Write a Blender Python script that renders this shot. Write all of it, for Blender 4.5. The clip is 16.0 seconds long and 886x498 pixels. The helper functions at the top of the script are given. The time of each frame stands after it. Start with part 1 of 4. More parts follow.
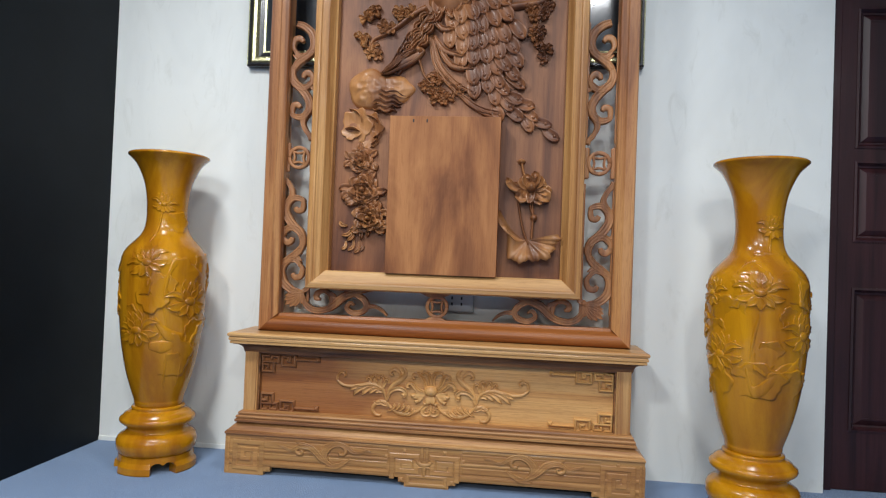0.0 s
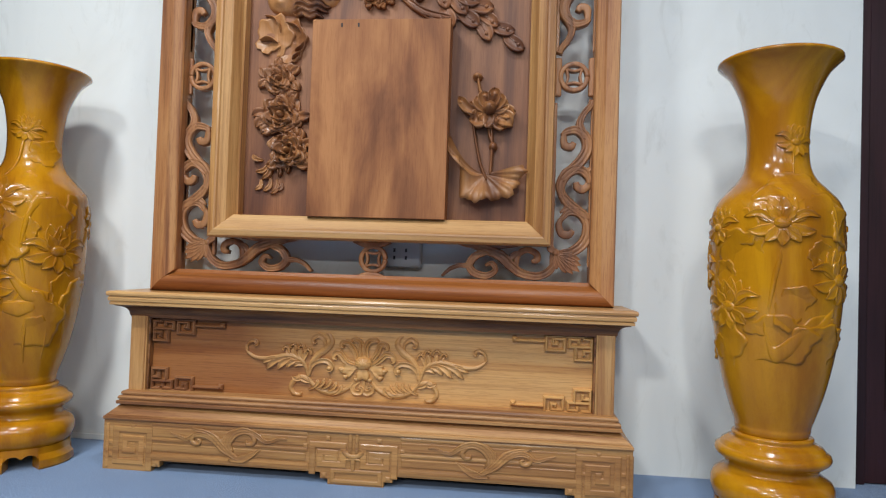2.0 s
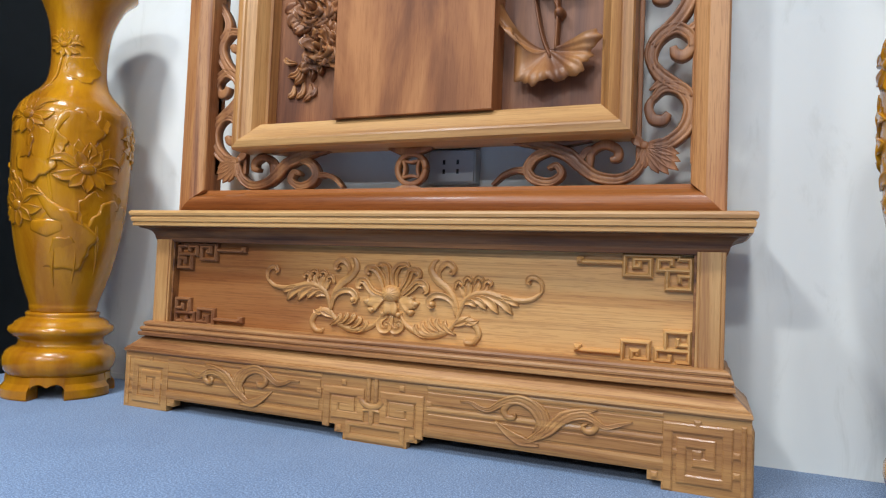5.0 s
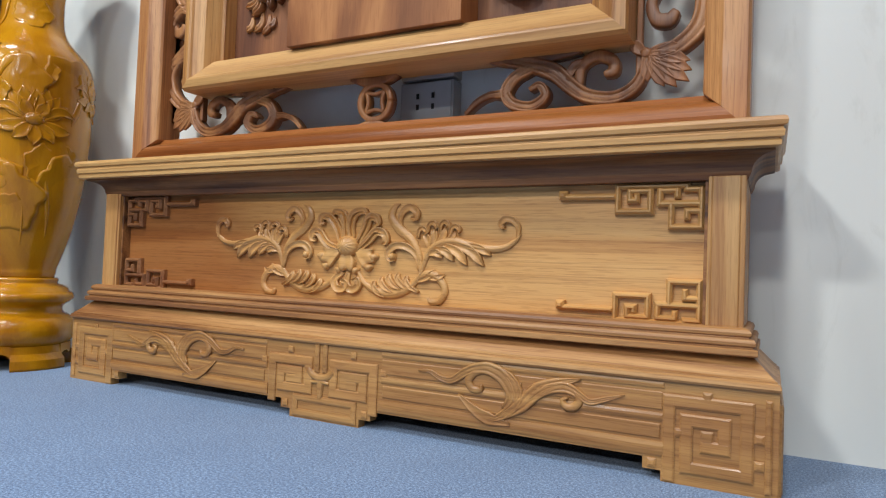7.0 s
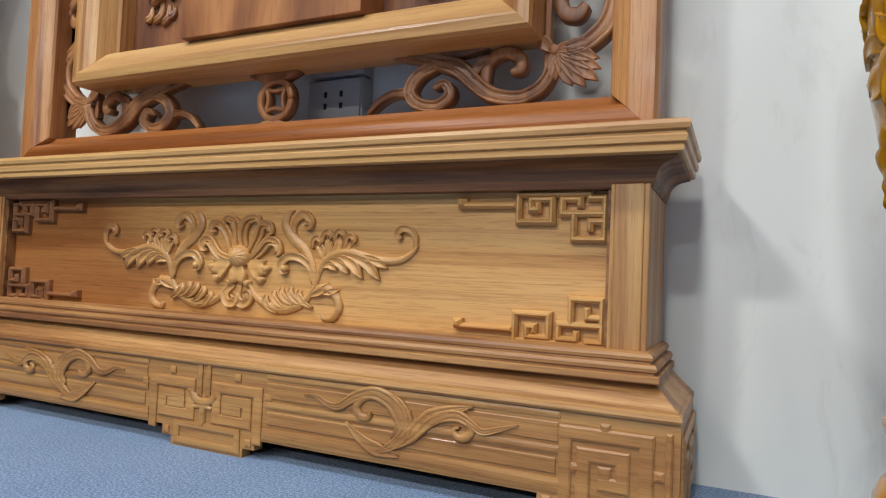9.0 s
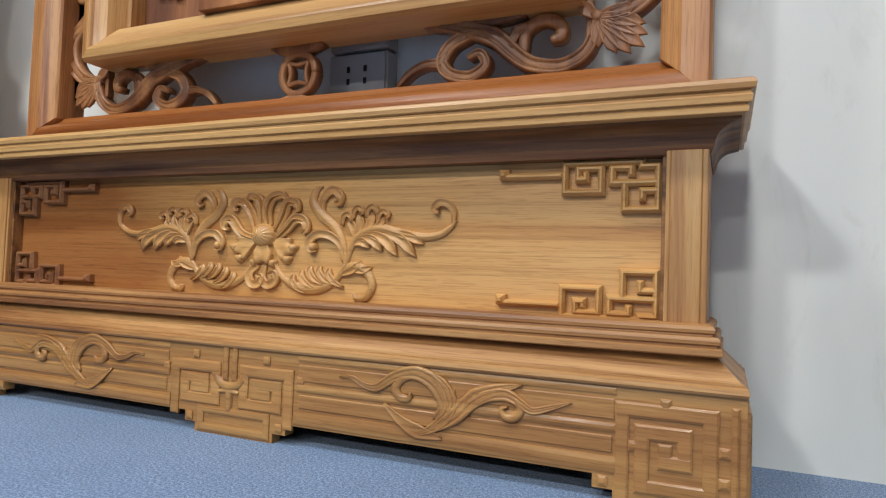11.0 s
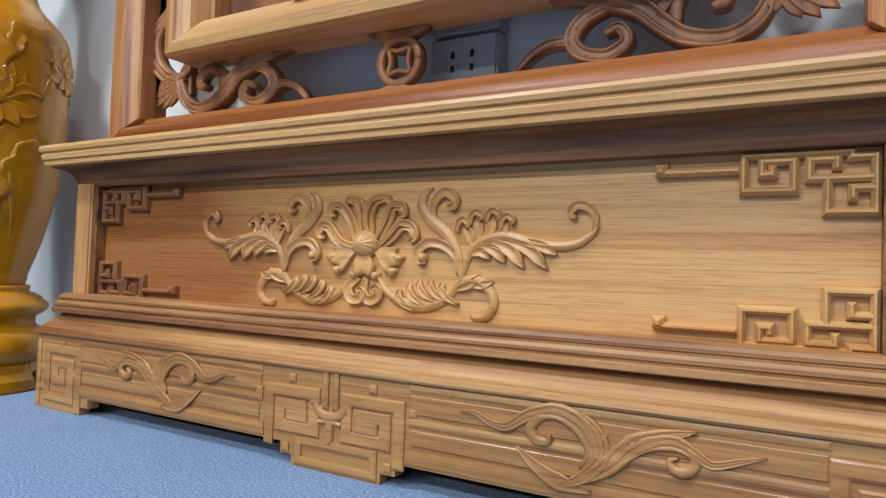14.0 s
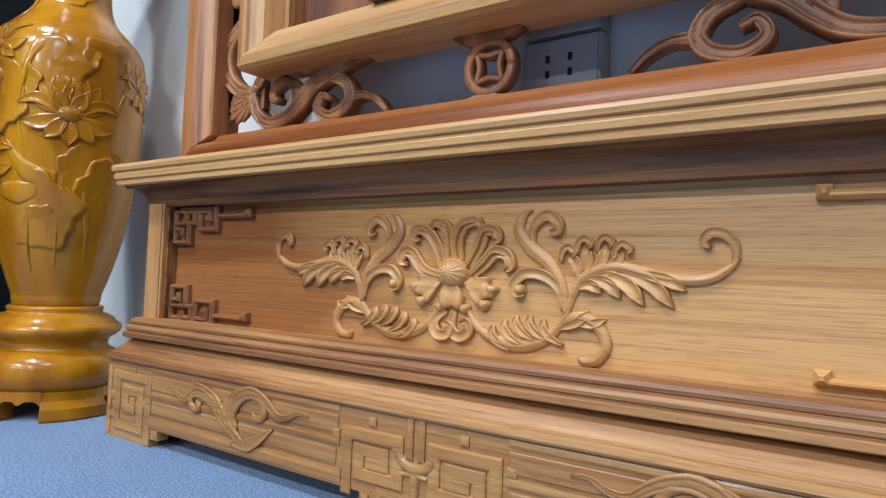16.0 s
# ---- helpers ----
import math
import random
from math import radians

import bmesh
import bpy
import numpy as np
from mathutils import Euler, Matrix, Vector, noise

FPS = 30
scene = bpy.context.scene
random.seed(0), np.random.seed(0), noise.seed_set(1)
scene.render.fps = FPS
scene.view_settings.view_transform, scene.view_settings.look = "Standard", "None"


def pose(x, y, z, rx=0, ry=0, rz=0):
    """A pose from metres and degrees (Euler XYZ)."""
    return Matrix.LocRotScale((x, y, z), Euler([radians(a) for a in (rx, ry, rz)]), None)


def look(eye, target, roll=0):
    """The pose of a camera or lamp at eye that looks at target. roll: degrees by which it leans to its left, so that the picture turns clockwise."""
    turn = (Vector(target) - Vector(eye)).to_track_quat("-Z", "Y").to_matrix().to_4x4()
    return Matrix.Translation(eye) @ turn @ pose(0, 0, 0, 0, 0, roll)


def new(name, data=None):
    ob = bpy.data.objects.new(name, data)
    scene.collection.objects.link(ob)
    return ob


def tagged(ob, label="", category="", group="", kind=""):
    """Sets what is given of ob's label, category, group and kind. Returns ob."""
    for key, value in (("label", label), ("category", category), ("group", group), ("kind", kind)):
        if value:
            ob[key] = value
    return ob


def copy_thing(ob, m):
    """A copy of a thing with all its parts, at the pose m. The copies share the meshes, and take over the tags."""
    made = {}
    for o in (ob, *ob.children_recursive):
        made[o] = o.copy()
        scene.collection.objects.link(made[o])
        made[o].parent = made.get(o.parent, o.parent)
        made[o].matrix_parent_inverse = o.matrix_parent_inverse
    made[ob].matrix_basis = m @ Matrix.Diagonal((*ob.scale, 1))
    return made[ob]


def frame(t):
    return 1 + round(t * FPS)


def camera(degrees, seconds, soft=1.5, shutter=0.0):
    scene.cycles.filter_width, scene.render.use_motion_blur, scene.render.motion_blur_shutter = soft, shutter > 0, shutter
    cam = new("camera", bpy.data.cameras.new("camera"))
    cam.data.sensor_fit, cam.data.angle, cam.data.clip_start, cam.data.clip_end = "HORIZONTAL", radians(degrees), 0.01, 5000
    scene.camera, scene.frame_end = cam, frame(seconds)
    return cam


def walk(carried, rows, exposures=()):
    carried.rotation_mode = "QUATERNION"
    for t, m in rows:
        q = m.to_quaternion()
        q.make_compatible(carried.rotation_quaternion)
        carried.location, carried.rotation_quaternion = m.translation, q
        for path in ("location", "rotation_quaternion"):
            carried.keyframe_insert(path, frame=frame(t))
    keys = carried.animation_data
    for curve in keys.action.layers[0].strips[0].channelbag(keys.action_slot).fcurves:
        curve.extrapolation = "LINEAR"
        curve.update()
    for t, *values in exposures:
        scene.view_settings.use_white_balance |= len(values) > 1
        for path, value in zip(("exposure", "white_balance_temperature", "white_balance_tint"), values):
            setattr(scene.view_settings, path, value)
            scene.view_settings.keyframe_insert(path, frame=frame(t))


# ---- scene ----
cam = camera(69.14, 16.0, soft=1.2)
PATH = [
    (0, (0.343, -2.677, 0.952), (0.11, -0.649, 0.992), 2.16),
    (0.5, (0.4, -2.521, 0.901), (0.243, -0.487, 0.957), 1.85),
    (1, (0.471, -2.393, 0.846), (0.31, -0.36, 0.901), 1.82),
    (1.5, (0.477, -2.252, 0.787), (0.299, -0.219, 0.837), 1.84),
    (2, (0.485, -2.081, 0.735), (0.271, -0.051, 0.787), 1.89),
    (2.5, (0.536, -1.962, 0.717), (0.255, 0.059, 0.77), 1.81),
    (3, (0.644, -1.868, 0.709), (0.149, 0.112, 0.756), 1.77),
    (3.5, (0.696, -1.794, 0.661), (-0.026, 0.114, 0.719), 2.04),
    (4, (0.746, -1.718, 0.573), (-0.018, 0.173, 0.651), 2.16),
    (4.5, (0.781, -1.616, 0.512), (0.009, 0.272, 0.598), 2.25),
    (5, (0.792, -1.492, 0.45), (0.016, 0.395, 0.53), 2.38),
    (5.2, (0.798, -1.453, 0.43), (0.037, 0.439, 0.514), 2.15),
    (7.3, (0.903, -1.08, 0.343), (-0.051, 0.723, 0.412), 2.3),
    (7.5, (0.93, -1.041, 0.344), (-0.032, 0.757, 0.426), 2.44),
    (8, (0.982, -1.003, 0.364), (0.057, 0.814, 0.456), 2.39),
    (8.5, (0.974, -0.977, 0.372), (0.097, 0.864, 0.461), 2.61),
    (11, (0.857, -0.962, 0.325), (0.034, 0.904, 0.404), 2.05),
    (11.5, (0.828, -0.951, 0.32), (-0.013, 0.907, 0.392), 1.97),
    (12, (0.791, -0.94, 0.318), (-0.062, 0.913, 0.392), 2.0),
    (12.5, (0.762, -0.913, 0.326), (-0.12, 0.926, 0.393), 1.9),
    (13, (0.737, -0.879, 0.332), (-0.183, 0.943, 0.402), 1.99),
    (13.5, (0.711, -0.869, 0.343), (-0.232, 0.941, 0.413), 1.9),
    (14, (0.68, -0.853, 0.348), (-0.313, 0.928, 0.416), 1.92),
    (14.5, (0.65, -0.837, 0.347), (-0.389, 0.919, 0.417), 1.89),
    (15, (0.625, -0.814, 0.351), (-0.454, 0.917, 0.43), 2.02),
    (15.5, (0.601, -0.792, 0.357), (-0.516, 0.914, 0.434), 1.99),
    (16, (0.568, -0.768, 0.384), (-0.595, 0.907, 0.471), 2.2),
]
EXPOSURES = [(0, -0.37, 6100, 9), (2.0, -0.33, 6050, 9), (3.5, -0.15, 5900, 9), (5.0, -0.09, 5900, 9), (8.0, -0.16, 6200, 8), (11.0, -0.19, 6150, 8), (13.0, -0.09, 5850, 8), (16.0, -0.04, 5450, 9)]
walk(cam, [(t, look(eye, target, roll)) for t, eye, target, roll in PATH], EXPOSURES)

# ---------------------------------------------------------------- light
world = bpy.data.worlds.new("room_air")
scene.world = world
world.use_nodes = True
world.node_tree.nodes["Background"].inputs[0].default_value = (1.0, 0.97, 0.92, 1)
world.node_tree.nodes["Background"].inputs[1].default_value = 0.008

CEIL = 3.0
PANELS = [(-0.9, -1.4, 60.0), (0.8, -1.4, 32.0), (-0.9, -3.7, 118.0), (0.8, -3.7, 74.0), (3.4, -3.7, 22.0), (-0.9, -6.9, 105.0), (0.8, -6.9, 92.0), (3.4, -6.9, 60.0)]
for lx, ly, power in PANELS:
    d = bpy.data.lights.new("panel_lamp", "AREA")
    d.shape, d.size, d.energy, d.color = "DISK", 0.42, power, (1.0, 0.985, 0.955)
    lamp = new("panel_lamp", d)
    lamp.matrix_world = pose(lx, ly, CEIL - 0.035)


# ---------------------------------------------------------------- materials
def mat_base(name, rough=0.5, metal=0.0, coat=0.0):
    m = bpy.data.materials.new(name)
    m.use_nodes = True
    nt = m.node_tree
    b = nt.nodes["Principled BSDF"]
    b.inputs["Roughness"].default_value = rough
    b.inputs["Metallic"].default_value = metal
    b.inputs["Coat Weight"].default_value = coat
    b.inputs["Coat Roughness"].default_value = 0.12
    return m, nt, b


def nd(nt, kind, **kw):
    n = nt.nodes.new(kind)
    for k, v in kw.items():
        n.inputs[k.replace("_", " ")].default_value = v
    return n


def coords(nt, scale):
    tc, mp = nt.nodes.new("ShaderNodeTexCoord"), nt.nodes.new("ShaderNodeMapping")
    mp.inputs["Scale"].default_value = scale
    nt.links.new(tc.outputs["Object"], mp.inputs["Vector"])
    return mp.outputs["Vector"]


def ramp(nt, fac, stops):
    r = nt.nodes.new("ShaderNodeValToRGB")
    el = r.color_ramp.elements
    while len(el) < len(stops):
        el.new(0.5)
    for e, (p, c) in zip(el, stops):
        e.position, e.color = p, (*c, 1)
    nt.links.new(fac, r.inputs["Fac"])
    return r.outputs["Color"]


def mix(nt, a, b, fac, mode="MIX"):
    m = nt.nodes.new("ShaderNodeMix")
    m.data_type, m.blend_type = "RGBA", mode
    if isinstance(fac, float):
        m.inputs[0].default_value = fac
    else:
        nt.links.new(fac, m.inputs[0])
    for v, i in ((a, 6), (b, 7)):
        if isinstance(v, tuple):
            m.inputs[i].default_value = (*v, 1)
        else:
            nt.links.new(v, m.inputs[i])
    return m.outputs[2]


def bump(nt, b, height, strength, dist=0.002):
    n = nd(nt, "ShaderNodeBump", Strength=strength, Distance=dist)
    nt.links.new(height, n.inputs["Height"])
    nt.links.new(n.outputs["Normal"], b.inputs["Normal"])


def wood(name, light, mid, dark, axis="x", rough=0.42, coat=0.12, bands=9.0, heart=None, heart_low=0.45, heart_high=0.75, swirl=0.7, grain=0.75, tone=(1.0, 1.02), heart_end=None):
    """Sawn and waxed wood: long figure along the axis, fine pores, patches of heartwood."""
    m, nt, b = mat_base(name, rough, 0, coat)
    ai = "xyz".index(axis)
    light, mid, dark = [(r, g_ * tone[0], b_ * tone[1]) for r, g_, b_ in (light, mid, dark)]

    def stretched(along, across):
        v = [across] * 3
        v[ai] = along
        return tuple(v)

    fig = nd(nt, "ShaderNodeTexNoise", Scale=1.0, Detail=5.0, Roughness=0.55, Distortion=swirl)
    nt.links.new(coords(nt, stretched(0.7, bands)), fig.inputs["Vector"])
    col = ramp(nt, fig.outputs["Fac"], [(0.38, dark), (0.49, mid), (0.60, light)])
    lines = nd(nt, "ShaderNodeTexNoise", Scale=1.0, Detail=3.0, Roughness=0.6, Distortion=0.3)
    nt.links.new(coords(nt, stretched(1.3, bands * 9)), lines.inputs["Vector"])
    col = mix(nt, col, ramp(nt, lines.outputs["Fac"], [(0.34, (0.50, 0.38, 0.28)), (0.50, (1, 1, 1))]), grain * 0.74, "MULTIPLY")
    pore = nd(nt, "ShaderNodeTexNoise", Scale=1.0, Detail=2.0, Roughness=0.7)
    nt.links.new(coords(nt, stretched(15.0, 330.0)), pore.inputs["Vector"])
    col = mix(nt, col, ramp(nt, pore.outputs["Fac"], [(0.36, (0.55, 0.42, 0.32)), (0.47, (1, 1, 1))]), min(1.0, grain * 0.65), "MULTIPLY")
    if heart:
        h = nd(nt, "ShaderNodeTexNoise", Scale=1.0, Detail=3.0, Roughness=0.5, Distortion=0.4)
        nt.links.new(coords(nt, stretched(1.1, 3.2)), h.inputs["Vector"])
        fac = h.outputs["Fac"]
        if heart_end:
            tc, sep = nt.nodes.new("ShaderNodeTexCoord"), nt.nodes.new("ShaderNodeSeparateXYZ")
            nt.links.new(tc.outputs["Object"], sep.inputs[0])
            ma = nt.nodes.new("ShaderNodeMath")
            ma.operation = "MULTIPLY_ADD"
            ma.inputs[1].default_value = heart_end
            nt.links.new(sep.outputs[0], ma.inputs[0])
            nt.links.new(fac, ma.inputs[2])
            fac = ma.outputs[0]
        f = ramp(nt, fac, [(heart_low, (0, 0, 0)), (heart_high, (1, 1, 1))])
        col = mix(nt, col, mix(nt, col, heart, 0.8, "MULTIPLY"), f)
    oi = nt.nodes.new("ShaderNodeObjectInfo")
    col = mix(nt, col, ramp(nt, oi.outputs["Random"], [(0.0, (0.86, 0.84, 0.82)), (1.0, (1.06, 1.03, 1.0))]), 1.0, "MULTIPLY")
    nt.links.new(col, b.inputs["Base Color"])
    bump(nt, b, pore.outputs["Fac"], 0.25, 0.0012)
    return m


def plain(name, color, rough=0.5, metal=0.0, coat=0.0, vary=0.12, scale=25.0, relief=0.08):
    m, nt, b = mat_base(name, rough, metal, coat)
    n = nd(nt, "ShaderNodeTexNoise", Scale=scale, Detail=6.0, Roughness=0.6)
    nt.links.new(coords(nt, (1, 1, 1)), n.inputs["Vector"])
    lo = tuple(c * (1 - vary) for c in color)
    hi = tuple(min(1, c * (1 + vary)) for c in color)
    nt.links.new(ramp(nt, n.outputs["Fac"], [(0.3, lo), (0.7, hi)]), b.inputs["Base Color"])
    bump(nt, b, n.outputs["Fac"], relief, 0.002)
    return m


M_BASE = wood("honey_wood_long", (0.53, 0.292, 0.094), (0.465, 0.240, 0.072), (0.375, 0.178, 0.052), "x", 0.42, 0.08, 13.0, swirl=1.5, grain=0.65)
M_BASE_SIDE = wood("honey_wood_deep", (0.53, 0.292, 0.094), (0.465, 0.240, 0.072), (0.375, 0.178, 0.052), "y", 0.42, 0.08, 13.0, swirl=1.5, grain=0.65)
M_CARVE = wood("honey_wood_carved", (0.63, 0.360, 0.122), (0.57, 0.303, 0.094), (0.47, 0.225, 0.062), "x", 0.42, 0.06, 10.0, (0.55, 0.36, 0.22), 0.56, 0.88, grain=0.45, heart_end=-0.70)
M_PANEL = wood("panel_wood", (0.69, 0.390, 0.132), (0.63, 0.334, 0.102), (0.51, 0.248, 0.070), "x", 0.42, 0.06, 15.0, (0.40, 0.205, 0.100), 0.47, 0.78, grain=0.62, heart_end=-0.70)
M_PILASTER = wood("honey_wood_upright", (0.55, 0.315, 0.115), (0.47, 0.245, 0.080), (0.34, 0.155, 0.048), "z", 0.45, 0.06, 16.0, swirl=1.2, grain=0.5)
M_LIGHT = wood("pale_wood_long", (0.65, 0.385, 0.143), (0.58, 0.325, 0.112), (0.46, 0.235, 0.074), "x", 0.42, 0.10, 10.0, grain=0.5)
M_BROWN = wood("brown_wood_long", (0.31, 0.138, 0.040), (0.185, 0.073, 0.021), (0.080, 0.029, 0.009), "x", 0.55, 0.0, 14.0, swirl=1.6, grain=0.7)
M_LEDGE = wood("ledge_wood_long", (0.50, 0.262, 0.088), (0.40, 0.186, 0.058), (0.22, 0.088, 0.030), "x", 0.52, 0.0, 16.0, grain=0.7)
M_CAP = wood("cap_wood_long", (0.53, 0.300, 0.110), (0.42, 0.212, 0.070), (0.26, 0.112, 0.036), "x", 0.45, 0.08, 12.0, swirl=1.8, grain=0.7)
M_KEY_DARK = wood("brown_wood_key", (0.30, 0.135, 0.050), (0.24, 0.098, 0.036), (0.16, 0.062, 0.024), "x", 0.45, 0.06, 12.0, grain=0.5)
M_RED = wood("red_wood_long", (0.32, 0.112, 0.026), (0.235, 0.074, 0.016), (0.13, 0.038, 0.008), "x", 0.36, 0.08, 9.0, grain=0.6)
M_RED.node_tree.nodes["Principled BSDF"].inputs["Specular IOR Level"].default_value = 0.3
M_STILE = wood("frame_wood_upright", (0.48, 0.240, 0.085), (0.37, 0.160, 0.053), (0.23, 0.088, 0.029), "z", 0.44, 0.08, 14.0)
M_STILE_PALE = wood("pale_wood_upright", (0.55, 0.305, 0.105), (0.47, 0.238, 0.075), (0.33, 0.148, 0.044), "z", 0.44, 0.08, 13.0, grain=0.6)
M_BACK = wood("back_panel_wood", (0.300, 0.128, 0.046), (0.215, 0.084, 0.030), (0.135, 0.049, 0.018), "z", 0.55, 0.0, 6.0, (0.6, 0.5, 0.48), 0.42, 0.72, 1.6, grain=0.5)
M_BOARD = wood("board_wood", (0.43, 0.188, 0.064), (0.325, 0.130, 0.043), (0.215, 0.080, 0.027), "z", 0.60, 0.0, 2.6, (0.50, 0.38, 0.34), 0.46, 0.64, 2.8, 0.45)
M_BOARD.node_tree.nodes["Principled BSDF"].inputs["Specular IOR Level"].default_value = 0.3
M_RELIEF = wood("relief_wood", (0.30, 0.128, 0.044), (0.225, 0.086, 0.029), (0.13, 0.047, 0.017), "z", 0.46, 0.06, 9.0, grain=0.3)
M_RELIEF_PALE = wood("relief_wood_pale", (0.42, 0.200, 0.066), (0.31, 0.132, 0.042), (0.18, 0.070, 0.024), "z", 0.46, 0.06, 7.0, grain=0.3)
M_FRET = wood("fretwork_wood", (0.43, 0.200, 0.070), (0.31, 0.130, 0.044), (0.18, 0.070, 0.024), "z", 0.50, 0.04, 11.0, grain=0.5)
M_VASE = wood("lacquered_yellow_wood", (0.53, 0.250, 0.005), (0.46, 0.202, 0.004), (0.33, 0.126, 0.003), "z", 0.20, 0.40, 3.0, (0.72, 0.55, 0.5), 0.45, 0.75, 1.2, 0.2, (1, 1))
M_DOOR = wood("dark_mahogany", (0.044, 0.012, 0.014), (0.032, 0.008, 0.0095), (0.019, 0.0045, 0.006), "z", 0.45, 0.05, 14.0, grain=0.5)
M_DOOR.node_tree.nodes["Principled BSDF"].inputs["Specular IOR Level"].default_value = 0.45
M_VASE.node_tree.nodes["Principled BSDF"].inputs["Specular IOR Level"].default_value = 0.22
# lacquer over hand-carved wood is never quite even
nt = M_VASE.node_tree
n1 = nd(nt, "ShaderNodeTexNoise", Scale=17.0, Detail=3.0, Roughness=0.55, Distortion=0.6)
nt.links.new(coords(nt, (1, 1, 0.6)), n1.inputs["Vector"])
n2 = nd(nt, "ShaderNodeBump", Strength=0.28, Distance=0.012)
nt.links.new(n1.outputs["Fac"], n2.inputs["Height"])
nt.links.new(n2.outputs["Normal"], [n for n in nt.nodes if n.type == "BUMP"][0].inputs["Normal"])
M_BLACK = plain("black_panel", (0.005, 0.007, 0.009), 0.5, 0, 0.0, 0.25, 3.0, 0.02)
M_BLACK.node_tree.nodes["Principled BSDF"].inputs["Specular IOR Level"].default_value = 0.12
# near-black tone stands in for the shaded hollow of the pedestal
M_VOID = plain("dark_void_timber", (0.05, 0.03, 0.02), 0.8)
M_GOLD = plain("gold_leaf", (0.85, 0.72, 0.40), 0.36, 0.85, 0, 0.45, 90.0, 1.0)
M_FRAMEBLACK = plain("black_lacquer", (0.015, 0.014, 0.016), 0.25, 0, 0.3)
M_PICTURE = plain("dark_picture", (0.03, 0.035, 0.04), 0.15, 0, 0.5, 0.5, 4.0, 0.0)
# white plastic; the shade behind the screen is put into its grey
M_SOCKET = plain("shaded_white_plastic", (0.46, 0.46, 0.45), 0.4, 0, 0, 0.05)
M_SLOT = plain("black_slot", (0.01, 0.01, 0.01), 0.6)
# for the unseen walls; kept dark so that little light bounces back
M_FAR = plain("dark_far_wall", (0.19, 0.18, 0.17), 0.7, 0, 0, 0.1, 2.0)
M_CEIL = plain("ceiling_paint", (0.62, 0.62, 0.60), 0.8)
M_METAL = plain("painted_metal", (0.8, 0.8, 0.8), 0.4)

# plastered and painted wall with faint smears
M_WALL, nt, b = mat_base("white_wall_paint", 0.55)
n1 = nd(nt, "ShaderNodeTexNoise", Scale=1.7, Detail=4.0, Roughness=0.6, Distortion=0.8)
nt.links.new(coords(nt, (1, 1, 0.55)), n1.inputs["Vector"])
n2 = nd(nt, "ShaderNodeTexNoise", Scale=90.0, Detail=3.0)
nt.links.new(coords(nt, (1, 1, 1)), n2.inputs["Vector"])
n3 = nd(nt, "ShaderNodeTexNoise", Scale=9.0, Detail=5.0, Roughness=0.7, Distortion=1.5)
nt.links.new(coords(nt, (1, 1, 0.35)), n3.inputs["Vector"])
c = ramp(nt, n1.outputs["Fac"], [(0.30, (0.745, 0.752, 0.705)), (0.55, (0.835, 0.842, 0.790))])
c = mix(nt, c, ramp(nt, n3.outputs["Fac"], [(0.26, (0.80, 0.79, 0.76)), (0.44, (1, 1, 1))]), 0.5, "MULTIPLY")
nt.links.new(c, b.inputs["Base Color"])
bump(nt, b, n3.outputs["Fac"], 0.12, 0.004)

# short-pile carpet
M_CARPET, nt, b = mat_base("blue_carpet", 0.95)
n1 = nd(nt, "ShaderNodeTexNoise", Scale=230.0, Detail=4.0, Roughness=0.85)
nt.links.new(coords(nt, (1, 1, 1)), n1.inputs["Vector"])
n2 = nd(nt, "ShaderNodeTexNoise", Scale=5.0, Detail=4.0)
nt.links.new(coords(nt, (1, 1, 1)), n2.inputs["Vector"])
c = ramp(nt, n1.outputs["Fac"], [(0.40, (0.030, 0.066, 0.150)), (0.5, (0.118, 0.205, 0.365)), (0.60, (0.310, 0.440, 0.650))])
c = mix(nt, c, ramp(nt, n2.outputs["Fac"], [(0.3, (0.88, 0.9, 0.92)), (0.7, (1.05, 1.04, 1.03))]), 1.0, "MULTIPLY")
nt.links.new(c, b.inputs["Base Color"])
b.inputs["Sheen Weight"].default_value = 0.3
bump(nt, b, n1.outputs["Fac"], 0.4, 0.003)

M_GLOW = bpy.data.materials.new("lit_diffuser")
M_GLOW.use_nodes = True
M_GLOW.node_tree.nodes["Principled BSDF"].inputs["Emission Color"].default_value = (1, 0.98, 0.95, 1)
M_GLOW.node_tree.nodes["Principled BSDF"].inputs["Emission Strength"].default_value = 4.0


# ---------------------------------------------------------------- mesh helpers
def thing(name, label, category, at=(0, 0, 0), group="", kind=""):
    e = new(name)
    e.location = at
    e.empty_display_size = 0.05
    return tagged(e, label, category, group, kind)


def islands(bm):
    """The separate pieces of a bmesh, the largest first, each as a bmesh of its own."""
    left, out = set(bm.verts), []
    while left:
        todo, got = [left.pop()], []
        while todo:
            v = todo.pop()
            got.append(v)
            for e in v.link_edges:
                o = e.other_vert(v)
                if o in left:
                    left.remove(o)
                    todo.append(o)
        out.append(got)
    out.sort(key=len, reverse=True)
    made = []
    for got in out:
        t, new_of = bmesh.new(), {}
        for v in got:
            new_of[v] = t.verts.new(v.co)
        for f in {f for v in got for f in v.link_faces}:
            t.faces.new([new_of[v] for v in f.verts])
        made.append(t)
    bm.free()
    return made


def part(name, bm, material, parent, label="", smooth=False, piece=""):
    if piece:
        bm.verts.index_update()
        first, *rest = islands(bm)
        whole = part(name, first, material, parent, label, smooth)
        for t in rest:
            part(piece, t, material, whole, "", smooth)
        return whole
    me = bpy.data.meshes.new(name)
    bmesh.ops.recalc_face_normals(bm, faces=bm.faces)
    bm.to_mesh(me)
    bm.free()
    me.materials.append(material)
    if smooth:
        me.shade_smooth()
    ob = new(name, me)
    ob.parent = parent
    return tagged(ob, label)


